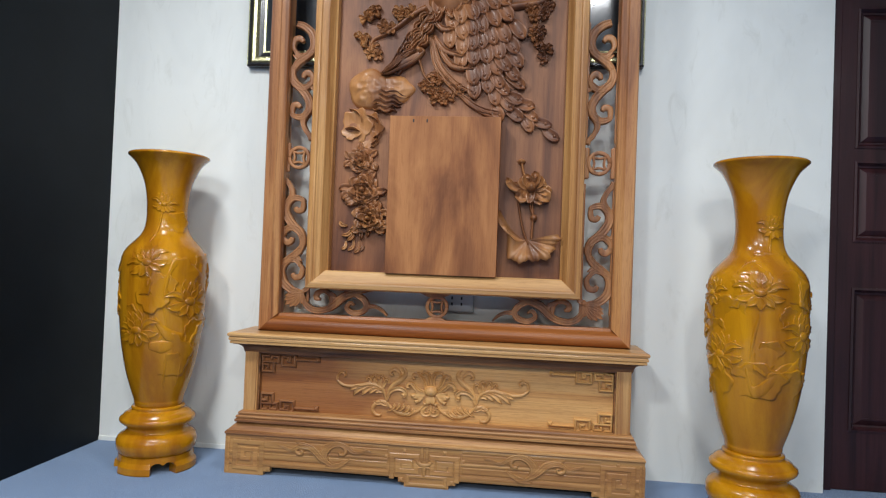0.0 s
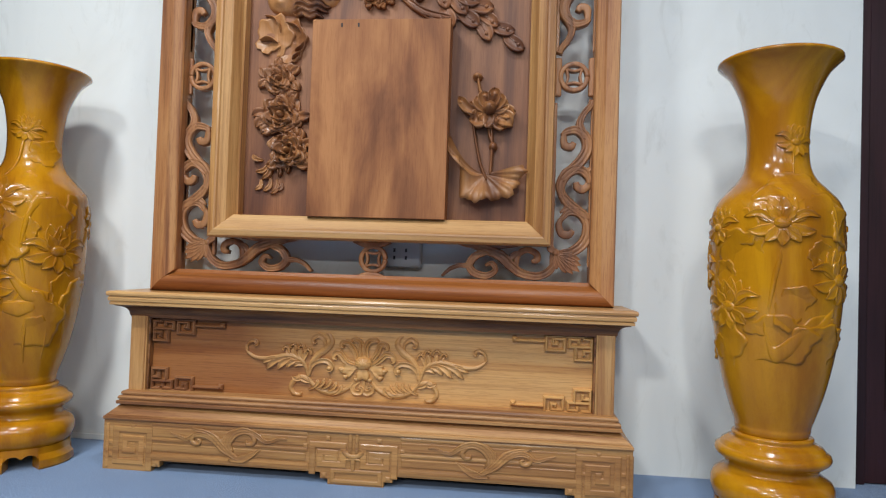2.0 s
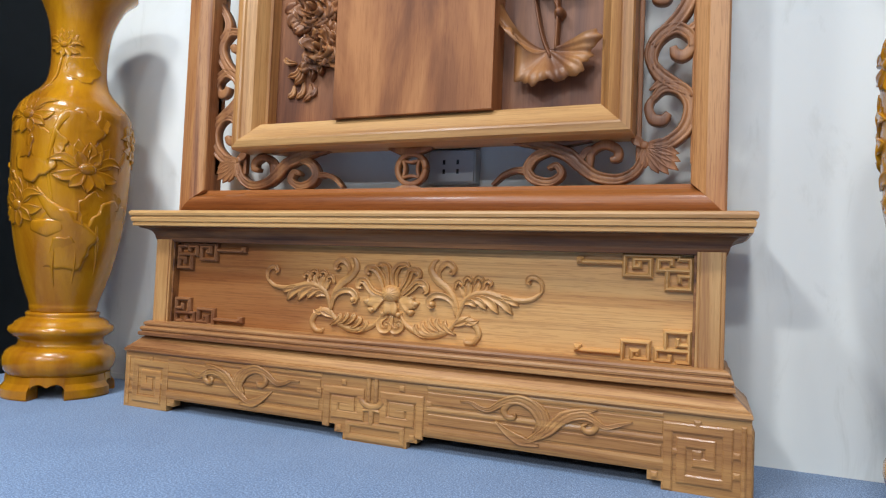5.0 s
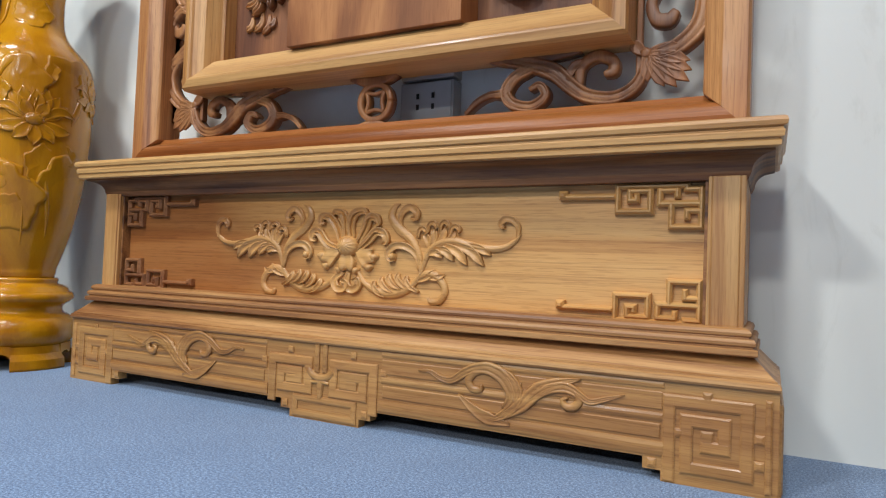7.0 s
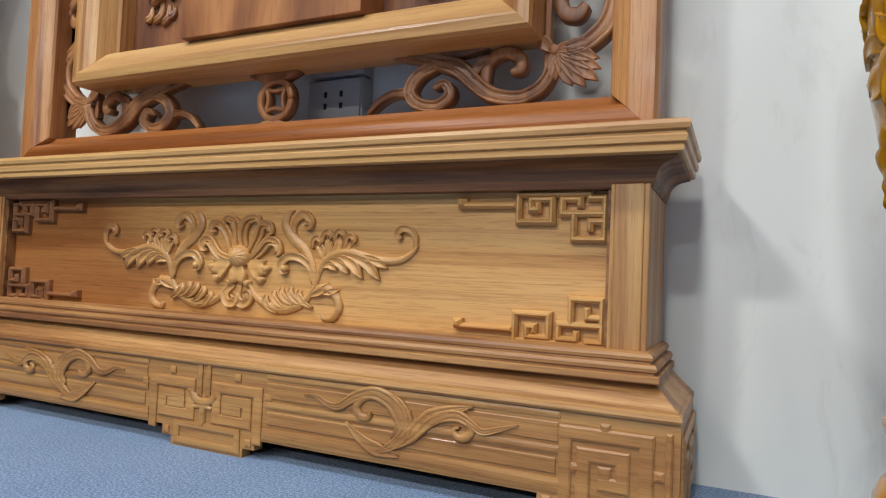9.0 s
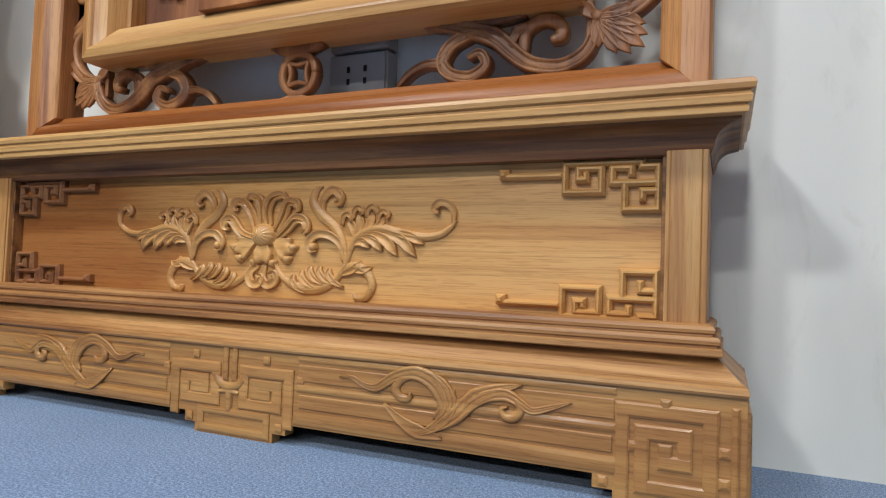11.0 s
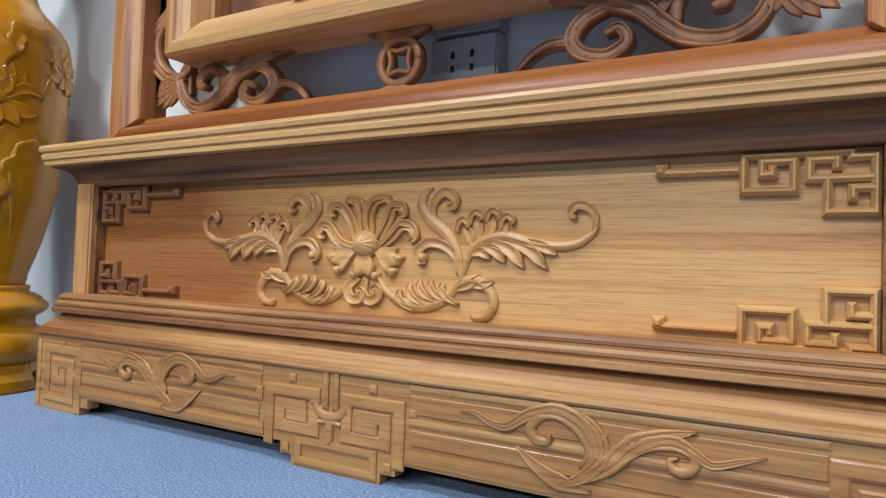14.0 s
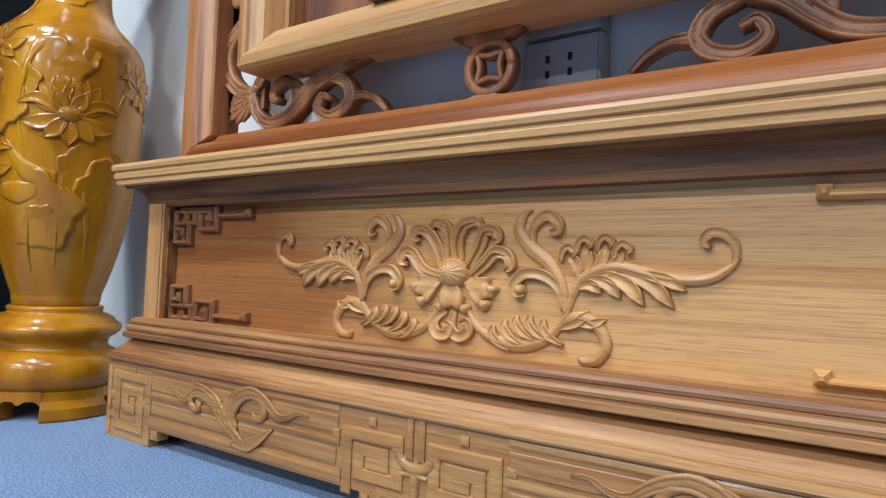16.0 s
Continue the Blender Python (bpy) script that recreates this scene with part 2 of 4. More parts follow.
def structure(name, bm, material, label, category):
    return tagged(part(name, bm, material, None), label, category, "", "structure")


def quad_grid(bm, rows, closed_u=False, closed_v=False):
    """Faces between rows of coordinates."""
    vs = [[bm.verts.new(p) for p in row] for row in rows]
    nu, nv = len(vs), len(vs[0])
    for i in range(nu if closed_u else nu - 1):
        for j in range(nv if closed_v else nv - 1):
            a, b_, c_, d_ = vs[i][j], vs[(i + 1) % nu][j], vs[(i + 1) % nu][(j + 1) % nv], vs[i][(j + 1) % nv]
            bm.faces.new((a, b_, c_, d_))
    return vs


def box(bm, x0, x1, y0, y1, z0, z1, bevel=0.0):
    t = bmesh.new()
    bmesh.ops.create_cube(t, size=1, matrix=Matrix.Translation(((x0 + x1) / 2, (y0 + y1) / 2, (z0 + z1) / 2)) @ Matrix.Diagonal((x1 - x0, y1 - y0, z1 - z0, 1)))
    if bevel:
        bmesh.ops.bevel(t, geom=t.edges[:], offset=bevel, segments=2, profile=0.5, affect="EDGES")
    add(bm, t)


def add(bm, t):
    me = bpy.data.meshes.new("tmp")
    t.to_mesh(me)
    t.free()
    bm.from_mesh(me)
    bpy.data.meshes.remove(me)


def prism(bm, outline, y0, y1, axis="y"):
    """A flat outline in (u, z), pulled along y (or along x, with u as y)."""
    f = (lambda u, z, d: (u, d, z)) if axis == "y" else (lambda u, z, d: (d, u, z))
    a = [bm.verts.new(f(u, z, y0)) for u, z in outline]
    c_ = [bm.verts.new(f(u, z, y1)) for u, z in outline]
    bm.faces.new(a)
    bm.faces.new(c_[::-1])
    for i in range(len(a)):
        j = (i + 1) % len(a)
        bm.faces.new((a[i], c_[i], c_[j], a[j]))


def moulding(bm, profile, hx, yf, yb, cx=0.0):
    """A moulded course round the front and both sides of a block; profile: (outward, z)."""
    rows = []
    for d, z in profile:
        rows.append([(cx - hx - d, yb, z), (cx - hx - d, yf - d, z), (cx + hx + d, yf - d, z), (cx + hx + d, yb, z)])
    vs = quad_grid(bm, rows)
    for row in (vs[0], vs[-1]):
        bm.faces.new(row)
    bm.faces.new([r[0] for r in vs] + [r[3] for r in vs][::-1])


def member(bm, profile, side, x0, x1, z0, z1, cap=9.0):
    """One mitred member of a frame; profile: (inward, y), closed."""
    a, c_ = [], []
    for u, y in profile:
        if side == "left":
            a.append((x0 + u, y, z0 + min(u, cap))), c_.append((x0 + u, y, z1 - u))
        elif side == "right":
            a.append((x1 - u, y, z0 + min(u, cap))), c_.append((x1 - u, y, z1 - u))
        elif side == "bottom":
            a.append((x0 + u, y, z0 + u)), c_.append((x1 - u, y, z0 + u))
        else:
            a.append((x0 + u, y, z1 - u)), c_.append((x1 - u, y, z1 - u))
    vs = quad_grid(bm, [a, c_], closed_v=True)
    bm.faces.new(vs[0])
    bm.faces.new(vs[1])


def smooth_line(pts, n):
    """n points on a Catmull-Rom curve through pts."""
    p = np.array(pts, float)
    p = np.vstack([2 * p[0] - p[1], p, 2 * p[-1] - p[-2]])
    out = []
    for s in np.linspace(0, len(pts) - 1, n):
        i = min(int(s), len(pts) - 2)
        t = s - i
        a, b_, c_, d_ = p[i], p[i + 1], p[i + 2], p[i + 3]
        out.append(0.5 * (2 * b_ + (c_ - a) * t + (2 * a - 5 * b_ + 4 * c_ - d_) * t * t + (3 * b_ - a - 3 * c_ + d_) * t ** 3))
    return np.array(out)


ROUND = lambda k: math.sqrt(max(0.0, 1 - k * k))
CUP = lambda k: 0.62 + 0.38 * k * k if abs(k) < 0.99 else 0.0
VEIN = lambda k: 0.55 + 0.45 * abs(math.sin(2.2 * k)) if abs(k) < 0.99 else 0.0
GROOVE = lambda k: 0.48 + 0.52 * math.cos(9.4 * k) if abs(k) < 0.99 else 0.0
FLUTE = lambda k: 0.70 + 0.30 * math.cos(9.4 * k) if abs(k) < 0.99 else 0.0
STEP = [-1.0, -0.97, -0.72, -0.48, -0.24, 0.0, 0.24, 0.48, 0.72, 0.97, 1.0]


def ribbon(bm, to, pts, widths, heights, shape=ROUND, n=18, back=0.003):
    """A carved strip along a curve in (x, z): half widths and heights run along it; to(x, z, h) lays it on its ground."""
    line = smooth_line(pts, n)
    way = np.gradient(line, axis=0)
    way /= np.linalg.norm(way, axis=1)[:, None] + 1e-9
    s = np.linspace(0, 1, n)
    w = np.interp(s, np.linspace(0, 1, len(widths)), widths)
    h = np.interp(s, np.linspace(0, 1, len(heights)), heights)
    rows = []
    for i in range(n):
        nx, nz = -way[i][1], way[i][0]
        row = [(line[i][0] + nx * w[i] * k, line[i][1] + nz * w[i] * k, h[i] * shape(k) if 0 < j < len(STEP) - 1 else -back) for j, k in enumerate(STEP)]
        rows.append([to(*q) for q in row])
    vs = quad_grid(bm, rows, closed_v=True)
    bm.faces.new(vs[0])
    bm.faces.new(vs[-1])


def spiral(cx, cz, r0, r1, a0, turn, n=9):
    """Points of a spiral from radius r0 to r1, angles in degrees."""
    return [(cx + (r0 + (r1 - r0) * i / (n - 1)) * math.cos(radians(a0 + turn * i / (n - 1))), cz + (r0 + (r1 - r0) * i / (n - 1)) * math.sin(radians(a0 + turn * i / (n - 1)))) for i in range(n)]


def dome(bm, to, cx, cz, rx, rz, h, wave=0.0, lobes=5, seg=20, rings=5, low=-0.003, turn=0.0, seams=0.0, rough=0.0):
    """A rounded patch of carving with a wavy outline."""
    rows = []
    for i in range(rings + 1):
        f = i / rings
        row = []
        for j in range(seg):
            a = 2 * math.pi * j / seg
            g = f * (1 + wave * math.sin(lobes * a + turn))
            top = h * (1 + rough * noise.noise(Vector((40 * (cx + rx * g * math.cos(a)), 60 * (cz + rz * g * math.sin(a)), 1.7)))) * math.sqrt(max(0, 1 - f * f)) * (1 - seams * (0.5 + 0.5 * math.cos(lobes * a + turn)) * f) if i < rings else low
            row.append(to(cx + rx * g * math.cos(a), cz + rz * g * math.sin(a), top))
        rows.append(row)
    vs = quad_grid(bm, rows[1:], closed_v=True)
    mid = bm.verts.new(to(cx, cz, h))
    for j in range(seg):
        bm.faces.new((mid, vs[0][j], vs[0][(j + 1) % seg]))


def leafblade(bm, to, root, tip, width, h, bend=0.0, shape=CUP, n=9, lift=0.0, full=0.88):
    """A petal or leaf from root to tip."""
    (x0, z0), (x1, z1) = root, tip
    dx, dz = x1 - x0, z1 - z0
    mid = (x0 + dx * 0.55 - dz * bend, z0 + dz * 0.55 + dx * bend)
    ribbon(bm, to, [root, mid, tip], [0.40 * width, 0.80 * width, width, full * width, 0.04 * width], [h * 0.6, h, h + lift * 0.5, h + lift, 0.4 * h + lift], shape, n)


def lotus(bm, to, cx, cz, s, h, tilt=0.0):
    """An open lotus: raised back petals, spread side petals, hanging front petals and the seed head."""
    def at(a, r):
        a = radians(a + tilt)
        return cx + s * r * math.cos(a), cz + s * r * math.sin(a)
    for a, r, wd, lift in ((32, 1.06, .19, 0), (148, 1.06, .19, 0), (52, 1.04, .23, .1), (128, 1.04, .23, .1), (72, 1.02, .25, .2), (108, 1.02, .25, .2), (90, .92, .25, .4), (62, .66, .20, .6), (118, .66, .20, .6)):
        leafblade(bm, to, at(a, .10), at(a, r), s * wd, h * .45, 0.05 if a > 90 else -0.05, CUP, 12, h * lift, .62)
    for a, r, bend, wd in ((12, 1.16, .22, .15), (168, 1.16, -.22, .15), (-12, 1.02, -.10, .20), (192, 1.02, .10, .20)):
        leafblade(bm, to, at(a, .15), at(a, r), s * wd, h * .65, bend, CUP, 12, h * .35, .66)
    for a, r, wd in ((-48, .80, .20), (-132, .76, .20), (-90, .72, .21)):
        leafblade(bm, to, at(a, .10), at(a, r), s * wd, h * .80, 0.04, CUP, 11, h * .25, .62)
    dome(bm, to, cx, cz + .04 * s, .29 * s, .21 * s, h * 1.35, 0.03, 9, 24, 6, -.003, 0, .15)
    for k in range(7):
        t = 2 * math.pi * k / 7
        dome(bm, lambda x, z, e: to(x, z, e + h * 1.02), cx + .17 * s * math.cos(t), cz + .07 * s + .10 * s * math.sin(t), .03 * s, .03 * s, h * .16, 0, 5, 8, 2)


def rough_edge(bm, to, cx, cz, rx, rz, h, ph, seg=56, rings=9):
    """A leaf that grows out of the surface and ends in a raised, torn edge on one side."""
    rows = []
    for i in range(1, rings + 2):
        f = min(1.0, i / rings)
        row = []
        for j in range(seg):
            a = 2 * math.pi * j / seg
            up = (0.5 + 0.5 * math.cos(a - ph)) ** 1.3
            rim = 1 + .10 * math.sin(5 * a + 2 * ph) + .05 * math.sin(11 * a + ph)
            e = h * up * f ** 1.6 * (1 + .25 * math.sin(6 * a + ph) * f) - .0012 * (1 - up)
            if i > rings:
                e = -.003
            row.append(to(cx + rx * rim * f * math.cos(a), cz + rz * rim * f * math.sin(a), e))
        rows.append(row)
    vs = quad_grid(bm, rows, closed_v=True)
    mid = bm.verts.new(to(cx, cz, -.0006))
    for j in range(seg):
        bm.faces.new((mid, vs[0][j], vs[0][(j + 1) % seg]))


def peony(bm, to, cx, cz, r, h, seed):
    """A full rosette of cupped petals in three rings."""
    rnd = random.Random(seed)
    for ring, (n, a, b_, hh) in enumerate(((9, .30, 1.0, .42), (7, .20, .78, .66), (6, .10, .56, .86), (4, .03, .36, 1.0))):
        off = rnd.random() * 6
        for i in range(n):
            t = off + 2 * math.pi * i / n + rnd.uniform(-.15, .15)
            q = r * rnd.uniform(.88, 1.1)
            leafblade(bm, to, (cx + a * q * math.cos(t), cz + a * q * math.sin(t)), (cx + b_ * q * math.cos(t), cz + b_ * q * math.sin(t)), q * .47, h * hh * rnd.uniform(.55, .8), rnd.uniform(-.2, .2), CUP, 11, h * hh * rnd.uniform(.3, .65), 1.0)
    dome(bm, to, cx, cz, .2 * r, .2 * r, h * 1.15, .1, 5, 12, 3)


def flat(y, cx=0.0, mirror=1):
    return lambda x, z, h: (cx + mirror * x, y - h, z)


def bar(bm, to, x0, z0, x1, z1, w, h, flat_top=0.45):
    """A straight fret bar with bevelled edges, half width w."""
    lo_x, hi_x, lo_z, hi_z = min(x0, x1) - w, max(x0, x1) + w, min(z0, z1) - w, max(z0, z1) + w
    c_ = w * (1 - flat_top)
    rows = []
    for d, hh in ((0, -0.003), (0, h * 0.6), (c_, h)):
        rows.append([to(lo_x + d, lo_z + d, hh), to(hi_x - d, lo_z + d, hh), to(hi_x - d, hi_z - d, hh), to(lo_x + d, hi_z - d, hh)])
    vs = quad_grid(bm, rows, closed_v=True)
    bm.faces.new(vs[-1])
    bm.faces.new(vs[0])


def fret(bm, to, pts, w, h, flat_top=0.45):
    for (x0, z0), (x1, z1) in zip(pts, pts[1:]):
        bar(bm, to, x0, z0, x1, z1, w * random.uniform(0.95, 1.03), h * random.uniform(0.94, 1.05), flat_top)


def lathe(bm, profile, seg=96):
    quad_grid(bm, [[(r * math.sin(2 * math.pi * j / seg), -r * math.cos(2 * math.pi * j / seg), z) for j in range(seg)] for r, z in profile], closed_v=True)


# ---------------------------------------------------------------- room
WY, WX, EX, SY = 0.336, -1.694, 6.5, -9.0
bm = bmesh.new()
box(bm, WX - 0.2, EX + 0.2, SY - 0.2, WY + 0.6, -0.12, 0.0)
structure("floor", bm, M_CARPET, "blue-grey short-pile carpet floor", "floor")
bm = bmesh.new()
box(bm, WX - 0.2, EX + 0.2, SY - 0.2, WY + 0.6, CEIL, CEIL + 0.12)
structure("ceiling", bm, M_CEIL, "plain white painted ceiling", "ceiling")
DX0, DX1, DH = 1.712, 3.05, 2.35
bm = bmesh.new()
box(bm, WX - 0.2, DX0, WY, WY + 0.2, 0, CEIL)
box(bm, DX0, DX1, WY, WY + 0.2, DH, CEIL)
box(bm, DX1, EX + 0.2, WY, WY + 0.2, 0, CEIL)
structure("wall_north", bm, M_WALL, "white painted plaster wall with faint smears", "wall")
bm = bmesh.new()
box(bm, WX - 0.2, WX, SY, WY, 0, CEIL)
structure("wall_west", bm, M_BLACK, "matt black wall beside the vase", "wall")
# unseen walls added to close the room, dark to hold down the fill
bm = bmesh.new()
box(bm, EX, EX + 0.2, SY, WY, 0, CEIL)
structure("wall_east", bm, M_FAR, "plain grey wall added out of view", "wall")
bm = bmesh.new()
box(bm, WX - 0.2, EX + 0.2, SY - 0.2, SY, 0, CEIL)
structure("wall_south", bm, M_FAR, "plain grey wall added out of view", "wall")
bm = bmesh.new()
box(bm, WX, -0.95, WY - 0.006, WY, 0.0, 0.022, 0.002)
structure("trim", bm, M_WALL, "narrow white filler strip along the wall's foot", "trim")

# ceiling panels
fx = None
for lx, ly, power in PANELS:
    if fx is None:
        fx = thing("ceiling_light", "round white surface ceiling light, lit", "ceiling light", (lx, ly, CEIL), "ceiling lights")
        bm = bmesh.new()
        lathe(bm, [(.222, 0.0), (.238, 0.0), (.238, -.026), (.232, -.030), (.224, -.030), (.222, -.026)], 48)
        part("frame", bm, M_METAL, fx)
        bm = bmesh.new()
        lathe(bm, [(.0, -.002), (.221, -.002), (.221, -.022), (.20, -.025), (.0, -.026)], 48)
        part("diffuser", bm, M_GLOW, fx, "glowing white diffuser")
    else:
        copy_thing(fx, pose(lx, ly, CEIL))

# dark panelled door in its opening
door = thing("door_1", "closed dark mahogany panelled double door", "door", (0, 0, 0), "", "structure")
DY = WY + 0.06
bm = bmesh.new()
box(bm, DX0, DX0 + 0.055, DY - 0.012, DY + 0.10, 0, DH, 0.003)
box(bm, DX1 - 0.055, DX1, DY - 0.012, DY + 0.10, 0, DH, 0.003)
box(bm, DX0 + 0.055, DX1 - 0.055, DY - 0.012, DY + 0.10, DH - 0.055, DH, 0.003)
part("door_frame", bm, M_DOOR, door)
ROWS_Z = ((0.262, 0.905), (1.108, 1.475), (1.530, 2.17))
for lx0, lx1 in ((DX0 + 0.057, 2.38), (2.384, DX1 - 0.057)):
    bm = bmesh.new()
    x0, x1 = lx0 + 0.068, lx1 - 0.068
    edges = [0.005] + [v for r in ROWS_Z for v in r] + [DH - 0.058]
    box(bm, lx0, x0, DY, DY + 0.04, 0.005, DH - 0.058)
    box(bm, x1, lx1, DY, DY + 0.04, 0.005, DH - 0.058)
    for i in range(0, len(edges), 2):
        box(bm, x0, x1, DY, DY + 0.04, edges[i], edges[i + 1])
    leaf = part("door_leaf", bm, M_DOOR, door)
    for z0, z1 in ROWS_Z:
        bm = bmesh.new()
        prof = [(0.0, DY - 0.005), (0.010, DY - 0.007), (0.022, DY + 0.012), (0.030, DY + 0.014), (0.030, DY + 0.03), (0.0, DY + 0.03)]
        for sd in ("left", "right", "bottom", "top"):
            member(bm, prof, sd, x0, x1, z0, z1)
        prof = [(0.030, DY + 0.020), (0.055, DY + 0.004), (0.062, DY + 0.004), (0.062, DY + 0.03), (0.030, DY + 0.03)]
        for sd in ("left", "right", "bottom", "top"):
            member(bm, prof, sd, x0, x1, z0, z1)
        box(bm, x0 + 0.062, x1 - 0.062, DY + 0.006, DY + 0.03, z0 + 0.062, z1 - 0.062)
        part("door_panel", bm, M_DOOR, leaf)

# wide picture hung behind the screen
pic = thing("picture_frame", "wide dark picture in ornate black and gold frame on wall", "picture frame", (0, WY, 1.866))
PX0, PX1, PZ1 = -0.990, 0.885, 0.78
for name, prof, mat, lab in (
    ("outer_moulding", [(0, 0), (0, -.040), (.006, -.046), (.016, -.046), (.018, -.036), (.018, 0)], M_FRAMEBLACK, "black lacquered outer moulding"),
    ("gold_moulding", [(.018, 0), (.018, -.034), (.026, -.042), (.040, -.040), (.050, -.026), (.050, 0)], M_GOLD, "embossed gold moulding"),
    ("inner_moulding", [(.050, 0), (.050, -.024), (.072, -.018), (.072, 0)], M_FRAMEBLACK, "black inner moulding"),
    ("slip", [(.072, 0), (.072, -.020), (.080, -.018), (.080, 0)], M_GOLD, "thin gold slip"),
):
    for sd in ("left", "right", "bottom", "top"):
        bm = bmesh.new()
        member(bm, prof, sd, PX0, PX1, 0, PZ1)
        part(name, bm, mat, pic, lab)
bm = bmesh.new()
box(bm, PX0 + .08, PX1 - .08, -.010, -.004, .08, PZ1 - .08)
part("picture", bm, M_PICTURE, pic, "dark glazed picture")
bead = bmesh.new()
for z in np.arange(0.012, PZ1, 0.0115):
    for x in (PX0 + 0.004, PX1 - 0.004):
        bmesh.ops.create_icosphere(bead, subdivisions=1, radius=0.0062, matrix=Matrix.Translation((x, -0.042, z)))
part("beading", bead, M_GOLD, pic, "gold bead edge", True)["kind"] = "stuff"

# wall sockets behind the screen
for z0 in (0.722, 0.832):
    so = thing("wall_socket", "white plastic surface-mounted double wall socket, coloured grey for shade", "socket", (0.076, WY, z0), "wall sockets")
    bm = bmesh.new()
    box(bm, -.077, .077, -.046, 0, 0, .103, .003)
    part("box", bm, M_SOCKET, so)
    bm = bmesh.new()
    box(bm, -.073, .073, -.052, -.0465, .004, .099, .002)
    part("plate", bm, M_SOCKET, so)
    for sx in (-.022, .022):
        for sz in (.036, .064):
            bm = bmesh.new()
            box(bm, sx - .004, sx + .004, -.0535, -.0524, sz - .007, sz + .007)
            part("slot", bm, M_SLOT, so)


# ---------------------------------------------------------------- pedestal
ped = thing("carved_pedestal", "honey-coloured carved wooden pedestal with fret corners and lotus scroll, on carpet", "pedestal")
HB = 0.888
outline = [(-.888, 0), (-.712, 0), (-.712, .018), (-.682, .018), (-.682, .038), (-.121, .038), (-.121, .018), (-.095, .018), (-.095, 0),
           (.093, 0), (.093, .018), (.122, .018), (.122, .038), (.680, .038), (.680, .018), (.710, .018), (.710, 0), (.888, 0), (.888, .176), (-.888, .176)]
bm = bmesh.new()
prism(bm, outline, 0.016, 0.040)
front = part("front_board", bm, M_BASE, ped)
for sx in (-1, 1):
    bm = bmesh.new()
    x0, x1 = sorted((sx * 0.888, sx * 0.864))
    prism(bm, [(.0405, 0), (.085, 0), (.085, .02), (.10, .038), (.205, .038), (.215, .02), (.215, 0), (.275, 0), (.275, .176), (.0405, .176)], x0, x1, "x")
    part("side_board", bm, M_BASE_SIDE, ped)
    bm = bmesh.new()
    side = (lambda s: lambda u, z, h: (s * (0.888 + h), u, z))(sx)
    fret(bm, side, [(.035, .012), (.035, .140), (.255, .140), (.255, .045), (.14, .045), (.14, .11), (.21, .11), (.21, .08), (.175, .08)], .009, .006)
    fret(bm, side, [(.075, .045), (.075, .105), (.11, .105)], .008, .006)
    part("side_fret", bm, M_BASE_SIDE, ped, piece="fret_bar")
# raised frets on the front board
to = flat(0.016)
W = .0105
def mirrored(pts):
    return [(-x, z) for x, z in pts]
KEY = [(.722, .012), (.722, .138), (.842, .138), (.842, .030), (.750, .030), (.750, .108), (.808, .108), (.808, .068), (.782, .068), (.782, .084)]
for name, pts in (("corner_fret", KEY), ("corner_fret", mirrored(KEY))):
    bm = bmesh.new()
    fret(bm, to, pts, W, .0038, .7)
    s = 1 if pts is KEY else -1
    for x, z in ((.782, .150), (.860, .092), (.738, .086), (.860, .050)):
        bar(bm, to, s * x, z, s * x, z, .0075, .0038)
    bar(bm, to, s * .873, .012, s * .873, .150, .005, .004)
    part(name, bm, M_BASE, ped, piece="fret_bar")
MID = [(.138, .040), (.138, .128), (.034, .128), (.034, .066), (.112, .066), (.112, .104), (.062, .104), (.062, .086), (.086, .086)]
for pts in ([(x - .011, z) for x, z in MID], [(-x - .011, z) for x, z in MID]):
    bm = bmesh.new()
    fret(bm, to, pts, W, .0038, .7)
    bar(bm, to, pts[3][0] * .5 + pts[1][0] * .5, .151, pts[3][0] * .5 + pts[1][0] * .5, .151, .0075, .0038)
    s = 1 if pts[0][0] > 0 else -1
    bar(bm, to, -.011 + s * .163, .122, -.011 + s * .163, .122, .0075, .0038)
    part("middle_fret", bm, M_BASE, ped, piece="fret_bar")
bm = bmesh.new()
bar(bm, to, -.022, .112, -.022, .165, .006, .0048)
bar(bm, to, .000, .112, .000, .165, .006, .0048)
ribbon(bm, to, [(-.045, .112), (-.033, .100), (-.011, .094), (.011, .100), (.023, .112)], [.008, .010, .008], [.006, .008, .006], ROUND, 12)
ribbon(bm, to, [(-.011, .092), (-.011, .050)], [.010, .007], [.007, .006], ROUND, 6)
ribbon(bm, to, [(-.035, .084), (-.011, .088), (.013, .084)], [.004, .008, .004], [.006, .007, .006], ROUND, 8)
fret(bm, to, [(-.080, .012), (-.080, .046), (.079, .046), (.079, .012), (-.080, .012)], .0075, .0038)
for x in (-.108, .107):
    bar(bm, to, x, .030, x, .030, .0075, .0038)
for x in (-.69, .695):
    bar(bm, to, x, .030, x, .030, .0075, .0038)
part("middle_knot", bm, M_BASE, ped, piece="fret_bar")
for x0, x1 in ((-.708, -.173), (.151, .708)):
    for z, w, h, top in ((.1085, .0066, .0036, .3), (.0545, .0115, .0040, .35), (.162, .0055, .0028, .4)):
        bm = bmesh.new()
        bar(bm, to, x0, z, x1, z, w, h, top)
        part("rail_bead", bm, M_BASE, ped)
    for z, w in ((.1355, .0150), (.0840, .0122)):
        bm = bmesh.new()
        bar(bm, to, x0 + .012, z, x1 - .012, z, w, .0026, .90)
        part("field_board", bm, M_BASE, ped)
